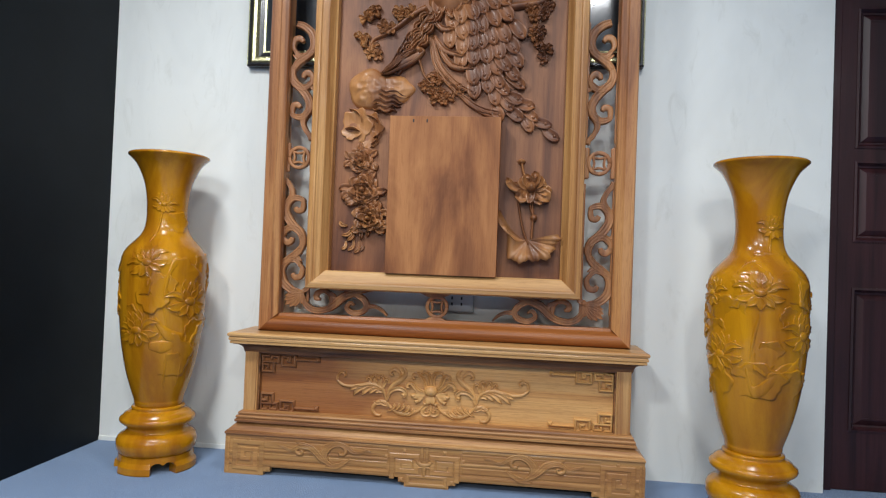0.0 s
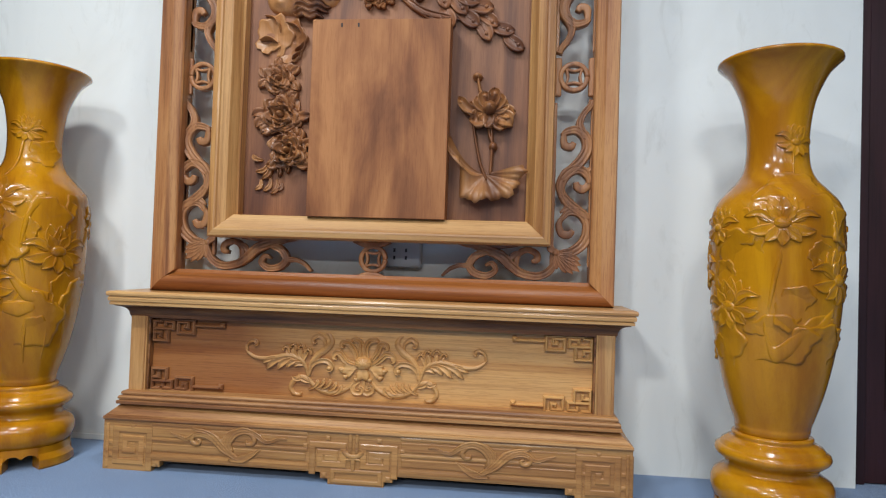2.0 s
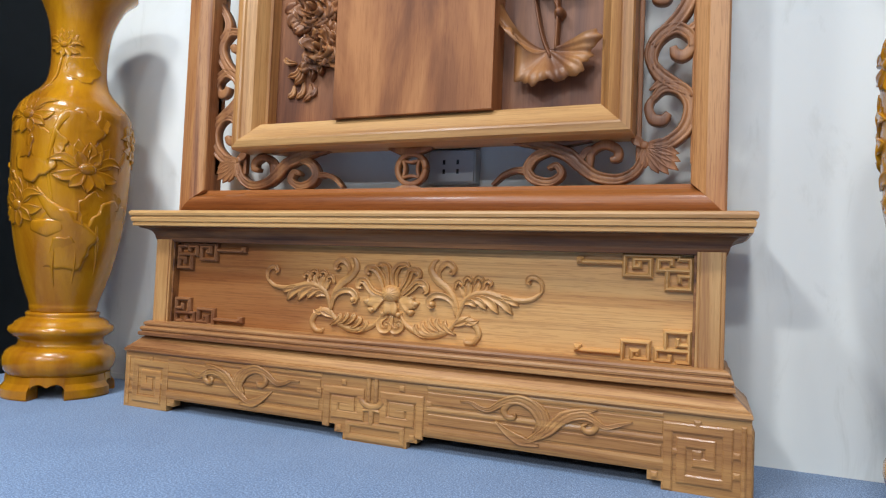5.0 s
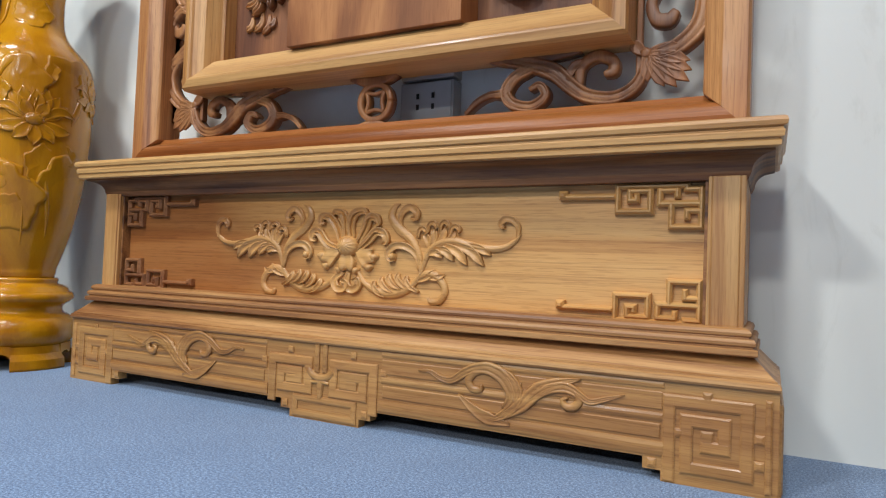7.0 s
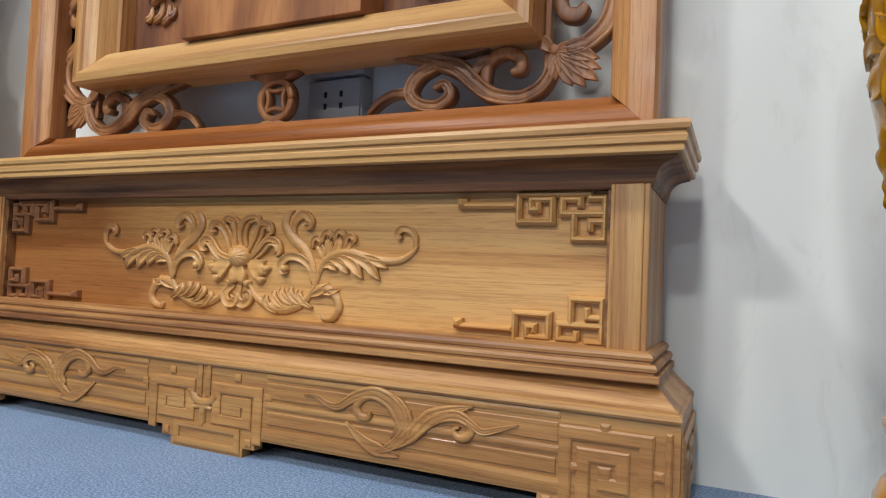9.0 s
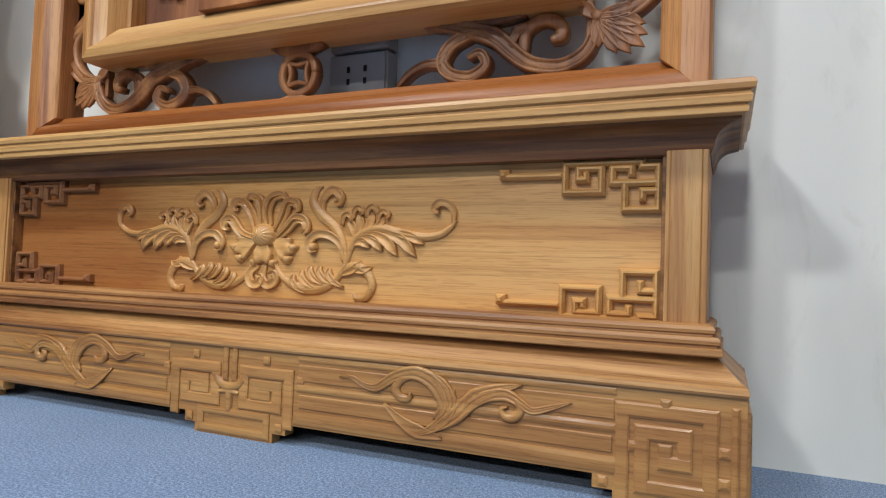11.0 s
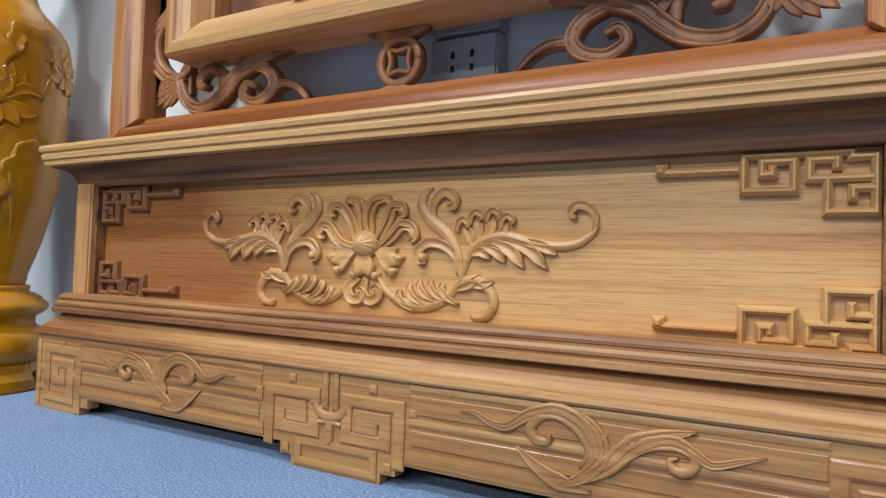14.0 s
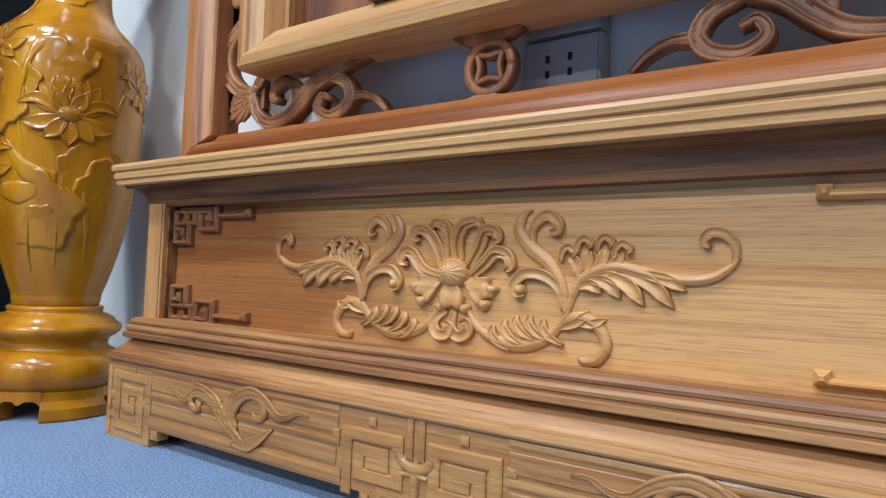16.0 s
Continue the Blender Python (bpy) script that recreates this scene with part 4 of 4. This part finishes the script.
# long-tailed bird relief: one plain carved mesh
bm = bmesh.new()
rnd = random.Random(5)
spine = smooth_line([(.02, 2.30), (.10, 2.12), (.17, 1.96), (.215, 1.80), (.28, 1.68), (.40, 1.585), (.52, 1.508)], 60)
wide = np.interp(np.linspace(0, 1, 60), [0, .18, .38, .55, .68, .82, 1], [.10, .165, .165, .125, .085, .050, .012])
row = 0
FEATHER = lambda k: 0.60 + 0.40 * abs(k) ** 1.5 if abs(k) < 0.99 else 0.0
for i in range(57, 0, -4):
    c_, w = spine[i], wide[i]
    way = spine[min(i + 1, 59)] - spine[i - 1]
    way /= np.linalg.norm(way)
    side = np.array((-way[1], way[0]))
    n = max(1, int(round(2 * w / .058)))
    for j in range(n):
        k = (j + .5 * (row % 2) + .25) / n * 2 - 1
        if abs(k) > 1:
            continue
        p = c_ + side * k * w + np.array((rnd.uniform(-.009, .009), rnd.uniform(-.009, .009)))
        d = way * .95 + side * (k * .42 + rnd.uniform(-.10, .10))
        d /= np.linalg.norm(d)
        L = .062 + .034 * min(1, w / .16) + rnd.uniform(-.006, .008)
        up = .022 + .016 * (1 - i / 58) + rnd.uniform(-.003, .005)
        wd = .021 + .011 * min(1, w / .15) + rnd.uniform(-.002, .002)
        r0, t0 = p - d * L, p + d * .022
        bow = side * rnd.uniform(-.006, .006)
        ribbon(bm, g, [G(*r0), G(*(r0 + d * L * .55 + bow)), G(*t0)], [.35 * wd, .62 * wd, .85 * wd, 1.0 * wd, 1.05 * wd, .92 * wd, .25 * wd], [up * .25, up * .50, up * .80, up, up * 1.08, up * 1.05], FEATHER, 13)
        dome(bm, lambda x, z, h, u=up: g(x, z, u * .62 + h), *G(*(p - d * .004)), .0085, .0095, .0085, 0, 5, 10, 3)
        ribbon(bm, lambda x, z, h, u=up: g(x, z, u * .36 + h), [G(*(p - d * .060)), G(*(p - d * .014))], [.0015, .0030], [.003, up * .38], ROUND, 6)
    row += 1
for pts, wd, e in (
        (((-.075, 2.051), (-.022, 1.999), (.031, 2.003)), .013, .046), (((-.013, 2.091), (.010, 2.056), (.029, 2.059)), .012, .050),
        (((-.065, 1.974), (-.011, 1.902), (.087, 1.871)), .014, .046), (((-.048, 1.938), (.022, 1.836), (.124, 1.820)), .015, .044),
        (((-.070, 1.965), (-.030, 1.836), (.055, 1.745), (.135, 1.711)), .014, .040), (((-.085, 1.990), (-.046, 1.830), (.045, 1.722), (.110, 1.672)), .013, .030),
        (((.040, 1.725), (.150, 1.643), (.293, 1.614)), .014, .030), (((.060, 1.700), (.170, 1.625), (.260, 1.600)), .010, .022)):
    ribbon(bm, g, [G(*q_) for q_ in pts], [.5 * wd, wd, wd, .8 * wd, .15 * wd], [.6 * e, e, e, .9 * e, .5 * e], FLUTE, 26)
dome(bm, g, *G(.00, 2.20), .11, .14, .06, .05, 7)
part("bird_relief", bm, M_RELIEF, scr, "carved long-tailed bird relief in brown wood", True)

def cluster(name, spots, r, h, seed, mat, label):
    rnd = random.Random(seed)
    bm = bmesh.new()
    for x, z in spots:
        for i in range(3):
            cx, cz = x + rnd.uniform(-r, r), z + rnd.uniform(-r, r)
            hh = h * rnd.uniform(.6, 1.1)
            for k in range(5):
                t = k * 1.2566 + rnd.random()
                q_ = r * rnd.uniform(.75, 1.15)
                leafblade(bm, g, G(cx, cz), G(cx + q_ * math.cos(t), cz + q_ * math.sin(t)), r * .30, hh * rnd.uniform(.55, .9), rnd.uniform(-.25, .25), CUP, 7, hh * rnd.uniform(.2, .7))
            dome(bm, g, *G(cx, cz), r * .2, r * .2, hh * 1.2, 0, 5, 10, 3)
    ob = part(name, bm, mat, scr, label, True)
    ob["kind"] = "stuff"
    return ob

bm = bmesh.new()
ribbon(bm, g, [G(-.10, 2.10), G(-.16, 2.07), G(-.23, 2.015), G(-.30, 1.975), G(-.345, 1.95), G(-.37, 1.88)], [.018, .014, .011, .009, .007, .003], [.03, .026, .02, .014], ROUND, 22)
rnd = random.Random(11)
ribbon(bm, g, [G(-.04, 2.10), G(-.099, 2.008), G(-.148, 1.932), G(-.205, 1.850), G(-.235, 1.80)], [.026, .030, .028, .030, .020], [.034, .040, .036, .034, .02], FLUTE, 26)
ribbon(bm, g, [G(-.12, 1.985), G(-.168, 1.965), G(-.207, 1.905), G(-.261, 1.830)], [.010, .016, .016, .006], [.03, .044, .036, .016], FLUTE, 20)
for k in range(16):
    f = rnd.random()
    cx, cz = -.07 - .16 * f + rnd.uniform(-.03, .03), 2.04 - .22 * f + rnd.uniform(-.02, .02)
    leafblade(bm, g, G(cx + .020, cz + .030), G(cx - .020, cz - .028), .010, .040 + .010 * rnd.random(), rnd.uniform(-.5, .5), VEIN, 8, .006)
# small bird on the branch: body, feathers and head
ribbon(bm, g, [G(-.105, 1.905), G(-.146, 1.872), G(-.204, 1.843), G(-.255, 1.814), G(-.300, 1.793)], [.010, .024, .030, .020, .005], [.044, .056, .056, .046, .03], FLUTE, 22)
for k in range(5):
    ribbon(bm, g, [G(-.135 - .012 * k, 1.900 - .010 * k), G(-.19 - .012 * k, 1.872 - .012 * k), G(-.275 - .004 * k, 1.815 - .006 * k)], [.003, .009, .002], [.060, .068 - .003 * k, .045], VEIN, 14)
dome(bm, g, *G(-.126, 1.898), .022, .020, .060, .04, 5, 18, 5)
ribbon(bm, g, [G(-.145, 1.90), G(-.12, 1.84), G(-.10, 1.79), G(-.06, 1.74)], [.010, .007, .006, .004], [.03, .02, .02, .014], ROUND, 14)
ribbon(bm, g, [G(.27, 2.10), G(.34, 2.11), G(.41, 2.12), G(.47, 2.16)], [.020, .018, .016, .014], [.03, .03, .03], ROUND, 14)
ribbon(bm, g, [G(.43, 2.12), G(.40, 2.05), G(.41, 1.98), G(.43, 1.93), G(.44, 1.88)], [.006, .005, .005, .004, .003], [.02, .02, .014], ROUND, 16)
part("branch", bm, M_RELIEF, scr, "carved gnarled branches with a small bird", True, "twig")
cluster("blossom_spray", [(-.362, 2.050), (-.282, 2.037), (-.372, 1.973), (-.342, 1.905), (-.193, 2.085), (-.240, 2.070)], .034, .036, 3, M_RELIEF_PALE, "carved blossom spray")
cluster("blossom_spray", [(-.085, 1.765), (-.040, 1.755), (-.062, 1.705), (-.022, 1.675), (.040, 1.698)], .032, .034, 4, M_RELIEF, "carved blossom spray")
cluster("blossom_spray", [(.395, 2.075), (.440, 2.092), (.394, 1.990), (.417, 1.950), (.450, 1.885)], .031, .034, 7, M_RELIEF, "carved hanging blossom spray")
# rocks
bm = bmesh.new()
dome(bm, g, *G(-.352, 1.727), .098, .096, .046, .045, 5, 44, 14, -.003, .4, .12, .22)
dome(bm, g, *G(-.255, 1.725), .112, .068, .030, .06, 6, 44, 12, -.003, 1.2, .15, .3)
part("rock_relief", bm, M_RELIEF_PALE, scr, "carved pale rock", True)
bm = bmesh.new()
for x0, z0, x1, z1 in ((-.330, 1.714, -.165, 1.692), (-.322, 1.690, -.195, 1.668), (-.345, 1.664, -.205, 1.652), (-.335, 1.640, -.222, 1.630)):
    ribbon(bm, g, [G(x0 + (x1 - x0) * f, z0 + (z1 - z0) * f + .006 * math.sin(14 * f + 40 * z0)) for f in np.linspace(0, 1, 9)], [.002, .009, .011, .009, .002], [.020, .046, .044, .034, .010], CUP, 30)
part("rock_strata", bm, M_RELIEF, scr, "carved wavy rock layers", True)
bm = bmesh.new()
rough_edge(bm, g, *G(-.405, 1.560), .070, .075, .017, .9)
rough_edge(bm, g, *G(-.330, 1.545), .048, .070, .024, .6)
rough_edge(bm, g, *G(-.430, 1.535), .045, .040, .013, 5.0)
rough_edge(bm, g, *G(-.345, 1.500), .040, .045, .017, 5.6)
for pts in ([(-.443, 1.637), (-.405, 1.624), (-.385, 1.600), (-.382, 1.573)], [(-.371, 1.611), (-.331, 1.599), (-.310, 1.585), (-.298, 1.560)], [(-.46, 1.545), (-.42, 1.55), (-.39, 1.535)], [(-.289, 1.540), (-.300, 1.515), (-.325, 1.505)], [(-.300, 1.505), (-.315, 1.485), (-.335, 1.475)]):
    ribbon(bm, g, [G(*p) for p in pts], [.001, .005, .005, .001], [.012, .034, .036, .014], ROUND, 16)
part("leaf_relief", bm, M_RELIEF_PALE, scr, "carved curled leaf", True)
# peonies
for i, (x, z, r, hh, mat) in enumerate(((-.375, 1.400, .062, .045, M_RELIEF), (-.362, 1.265, .078, .055, M_RELIEF), (-.330, 1.135, .072, .060, M_RELIEF_PALE))):
    bm = bmesh.new()
    rnd = random.Random(20 + i)
    for k in range(7):
        t = rnd.uniform(0, 6.28)
        leafblade(bm, g, G(x + .5 * r * math.cos(t), z + .5 * r * math.sin(t)), G(x + 1.45 * r * math.cos(t), z + 1.25 * r * math.sin(t)), r * .26, hh * .35, rnd.uniform(-.3, .3), VEIN, 8, hh * .2)
    peony(bm, g, *G(x, z), r, hh, 30 + i)
    part("peony_carving", bm, mat, scr, "carved peony blossom with leaves", True, "petal")
bm = bmesh.new()
for x0, z0, x1, z1 in ((-.40, 1.10, -.455, 1.055), (-.40, 1.09, -.43, 1.03), (-.385, 1.085, -.365, 1.035), (-.40, 1.04, -.425, .985), (-.375, 1.03, -.395, .975), (-.355, 1.02, -.372, .99), (-.43, 1.10, -.465, 1.12), (-.35, 1.09, -.335, 1.05), (-.435, 1.03, -.455, .99)):
    leafblade(bm, g, G(x0, z0), G(x1, z1), .009, .020 if z0 > 1.06 else .008, .25, VEIN, 9, .006)
part("grass_carving", bm, M_RELIEF_PALE, scr, "carved grass blades", True, "blade")
# lotus and lotus leaf
bm = bmesh.new()
for a, r, wd, hh in ((8, 1.02, .34, .50), (172, 1.0, .34, .50), (-30, .95, .36, .62), (212, .92, .36, .62), (-66, .72, .34, .75), (246, .70, .34, .75), (40, .80, .32, .80), (140, .80, .32, .80), (64, .82, .28, 1.0), (116, .80, .28, 1.0), (90, .92, .26, 1.15)):
    t = radians(a - 8)
    cx, cz = G(.398, 1.285)
    leafblade(bm, g, (cx, cz), (cx + .088 * r * math.cos(t), cz + .088 * r * math.sin(t)), .088 * wd, .046 * hh, 0.1 if a > 90 else -0.1, CUP, 12, .016, .95)
dome(bm, g, *G(.396, 1.296), .031, .028, .066, .03, 6, 24, 6, -.003, .5, .12)
for x0, z0, x1, z1, wd in ((.37, 1.275, .285, 1.335, .018), (.40, 1.265, .478, 1.232, .030), (.42, 1.28, .480, 1.262, .026), (.385, 1.27, .335, 1.250, .028), (.30, 1.325, .282, 1.318, .012)):
    leafblade(bm, g, G(x0, z0), G(x1, z1), wd, .040, .15, CUP, 12, .016, .95)
dome(bm, g, *G(.350, 1.408), .020, .014, .040, .05, 5, 14, 4)
ribbon(bm, g, [G(.352, 1.40), G(.360, 1.36), G(.380, 1.32)], [.006, .007, .008], [.03, .028, .03], ROUND, 10)
part("lotus_carving", bm, M_RELIEF_PALE, scr, "carved lotus blossom with bud", True, "petal")
bm = bmesh.new()
for pts in ([(.338, 1.25), (.350, 1.18), (.368, 1.10), (.392, 1.04)], [(.402, 1.25), (.408, 1.16), (.405, 1.06)], [(.392, 1.25), (.398, 1.20), (.412, 1.165)]):
    ribbon(bm, g, [G(*p) for p in pts], [.006, .006, .007], [.024, .026, .024], ROUND, 16)
dome(bm, g, *G(.412, 1.160), .017, .018, .036, 0, 5, 14, 4)
part("lotus_stalk", bm, M_RELIEF, scr, "carved stalks", True)
bm = bmesh.new()
rows = []
for i in range(9):
    f = i / 8
    row = []
    for j in range(71):
        a = radians(168 + 208 * j / 70)
        wob = 1 + (.06 * math.sin(6 * a + .6) + .05 * math.sin(14 * a + 1) + .03 * math.sin(31 * a)) * f * f
        x, z = .385 + (.135 * math.cos(a)) * f * wob, 1.062 + (.100 * math.sin(a)) * f * wob
        if math.cos(a) < -.6:
            z += .11 * f * f
        row.append(g(*G(x, z), .016 + .062 * f ** 1.6 - .026 * max(0, f - .8) / .2 + .010 * math.sin(7 * a + .6) * f + .004 * math.sin(26 * a) * f * f))
    rows.append(row)
under = [[(x, y + .005 if i < 8 else y + .003, z) for x, y, z in r] for i, r in enumerate(rows)]
quad_grid(bm, rows + under[::-1])
part("lotus_leaf", bm, M_RELIEF_PALE, scr, "carved frilled lotus leaf", True)


# ---------------------------------------------------------------- vases
VPROF = [(.098, .2727), (.102, .287), (.1025, .297), (.107, .312), (.118, .345), (.137, .410), (.156, .500), (.170, .600), (.1775, .700), (.179, .800), (.180, .870), (.176, .922), (.162, .957),
         (.134, .990), (.106, 1.022), (.090, 1.060), (.085, 1.120), (.089, 1.190), (.102, 1.260), (.132, 1.330), (.158, 1.361), (.1705, 1.373), (.1700, 1.379), (.164, 1.383), (.154, 1.379), (.124, 1.335), (.095, 1.265), (.081, 1.180), (.077, 1.090), (.09, 1.0), (.0, .99)]
VZ = [z for r, z in VPROF[:21]]
VR = [r for r, z in VPROF[:21]]


def vase(x, y, turn, flowers, leaves, stems):
    v = thing("tall_vase", "tall lacquered yellow-brown wooden vase carved with lotus flowers", "vase", (x, y, .2725), "pair of vases")
    base = .2725
    bm = bmesh.new()
    fine = smooth_line([(r, z - base) for r, z in VPROF[:22]], 80)
    lathe(bm, [(.0, .2727 - base)] + [tuple(p) for p in fine] + [(r, z - base) for r, z in VPROF[22:]], 112)
    part("body", bm, M_VASE, v, "", True)
    def q(a, z, h):
        r = float(np.interp(z, VZ, VR)) + h
        return r * math.sin(a), -r * math.cos(a), z - base
    def on(deg):
        t = radians(deg)
        return lambda x, z, h: q(t + x / max(.09, float(np.interp(z, VZ, VR))), z, h)
    for deg, z, s, h, tilt in flowers:
        bm = bmesh.new()
        lotus(bm, on(deg), 0, z, s, .78 * h, tilt)
        part("lotus_carving", bm, M_VASE, v, "", True, "petal")
    for deg, z, rx, rz, ph in leaves:
        bm = bmesh.new()
        rough_edge(bm, on(deg), 0, z, rx * 1.12, rz * 1.12, .0080, ph)
        part("leaf_carving", bm, M_VASE, v, "", True)
    rnd = random.Random(int(turn) + 40)
    for k in range(22):
        bm = bmesh.new()
        r_ = rnd.uniform(.022, .046)
        rough_edge(bm, on(16.4 * k + rnd.uniform(-6, 6)), 0, rnd.uniform(.46, .93), r_, r_ * rnd.uniform(.7, 1.5), rnd.uniform(.004, .008), rnd.uniform(0, 6.28), 40, 7)
        part("leaf_carving", bm, M_VASE, v, "", True)
    for pts in stems:
        bm = bmesh.new()
        t0 = radians(pts[0][0])
        ribbon(bm, lambda x, z, h: q(t0 + x, z, h), [(radians(a) - t0, z) for a, z in pts], [.016, .030, .018], [.0015, .0055, .0015], ROUND, 24)
        part("stem_carving", bm, M_VASE, v, "", True)
    # stand
    st = thing("vase_stand", "round turned yellow-brown wooden vase stand with cut-out feet", "stand", (x, y, 0), "pair of vase stands")
    bm = bmesh.new()
    prof = [(.0, .066), (.150, .066), (.160, .072), (.172, .086), (.1775, .108), (.1765, .128), (.168, .146), (.150, .158), (.139, .163), (.134, .170), (.134, .180), (.139, .188), (.152, .196), (.164, .206), (.167, .214), (.164, .224), (.154, .230), (.150, .232), (.147, .240), (.130, .250), (.121, .254), (.1185, .258), (.1215, .263), (.1215, .268), (.116, .2722), (.0, .2722)]
    prof = [(r * (.94 if r > .125 else .91), z) for r, z in prof]
    lathe(bm, prof, 96)
    body = part("turned_body", bm, M_VASE, st, "", True)
    for k in range(4):
        bm = bmesh.new()
        rows = []
        for i in range(17):
            a = radians(turn + 90 * k + (-27 + 54 * i / 16))
            zb = 0.0
            inner_r, outer_r = .112, .171
            rows.append([(r * math.sin(a), -r * math.cos(a), z) for r, z in ((inner_r, zb), (outer_r - .003, zb), (outer_r, .006), (outer_r - .002, .030), (outer_r - .016, .048), (outer_r - .020, .070), (inner_r, .070))])
        vs = quad_grid(bm, rows, closed_v=True)
        bm.faces.new(vs[0]), bm.faces.new(vs[-1])
        part("foot", bm, M_VASE, st)
        bm = bmesh.new()
        rows = []
        for i in range(21):
            f = i / 20
            a = radians(turn + 90 * k + 27 + 36 * f)
            drop = .050 - .016 * abs(2 * f - 1) ** 6 - .010 * math.exp(-((f - .5) / .10) ** 2)
            rows.append([(r * math.sin(a), -r * math.cos(a), z) for r, z in ((.127, drop), (.156, drop), (.154, .072), (.127, .072))])
        vs = quad_grid(bm, rows, closed_v=True)
        bm.faces.new(vs[0]), bm.faces.new(vs[-1])
        part("apron", bm, M_VASE, st)
    return v


vase(-1.220, .046, -5,
     [(66, .735, .100, .012, 0), (6, .900, .084, .009, 20), (-6, .610, .092, .010, 10), (20, 1.155, .054, .008, -10), (128, .840, .075, .009, 0), (-70, .72, .09, .009, 0)],
     [(50, .850, .075, .065, .4), (95, .880, .070, .060, 1.4), (40, .505, .095, .085, .2), (100, .560, .070, .075, 2.2), (75, .610, .040, .050, 3.0), (15, .770, .060, .070, 5.0), (60, 1.08, .05, .04, 1.0)],
     [[(36, .62), (30, .75), (38, .88), (52, .93)], [(84, .62), (80, .56), (86, .46), (88, .40)], [(20, .66), (36, .60), (60, .58)], [(0, 1.0), (12, 1.08), (18, 1.14)], [(12, .55), (30, .545), (46, .555)], [(60, .50), (61, .44), (60, .37)], [(38, .48), (36, .42), (37, .36)], [(100, .75), (108, .80), (116, .85)]])
vase(1.272, -.064, 30,
     [(-16, .880, .086, .011, 0), (40, .725, .092, .010, -5), (-64, .640, .090, .010, 10), (12, 1.120, .055, .008, -10), (98, .85, .08, .011, 0), (-78, .87, .07, .011, 0), (-115, .75, .09, .011, 0)],
     [(20, .905, .070, .055, .4), (-20, .560, .095, .060, .2), (20, .545, .080, .055, 1.2), (-50, .800, .060, .060, 2.2), (48, .880, .055, .055, 4.0), (0, 1.00, .06, .03, 2.0), (42, .560, .03, .03, 1.0), (-80, .55, .08, .08, 1.0)],
     [[(-30, .60), (-22, .52), (-6, .545), (10, .60), (30, .62)], [(-16, .80), (-22, .72), (-26, .64)], [(30, .98), (34, .90), (38, .80)], [(2, 1.02), (6, 1.07), (10, 1.10)], [(-44, .95), (-30, .97), (-10, .95)], [(36, .64), (24, .60), (0, .56)]])
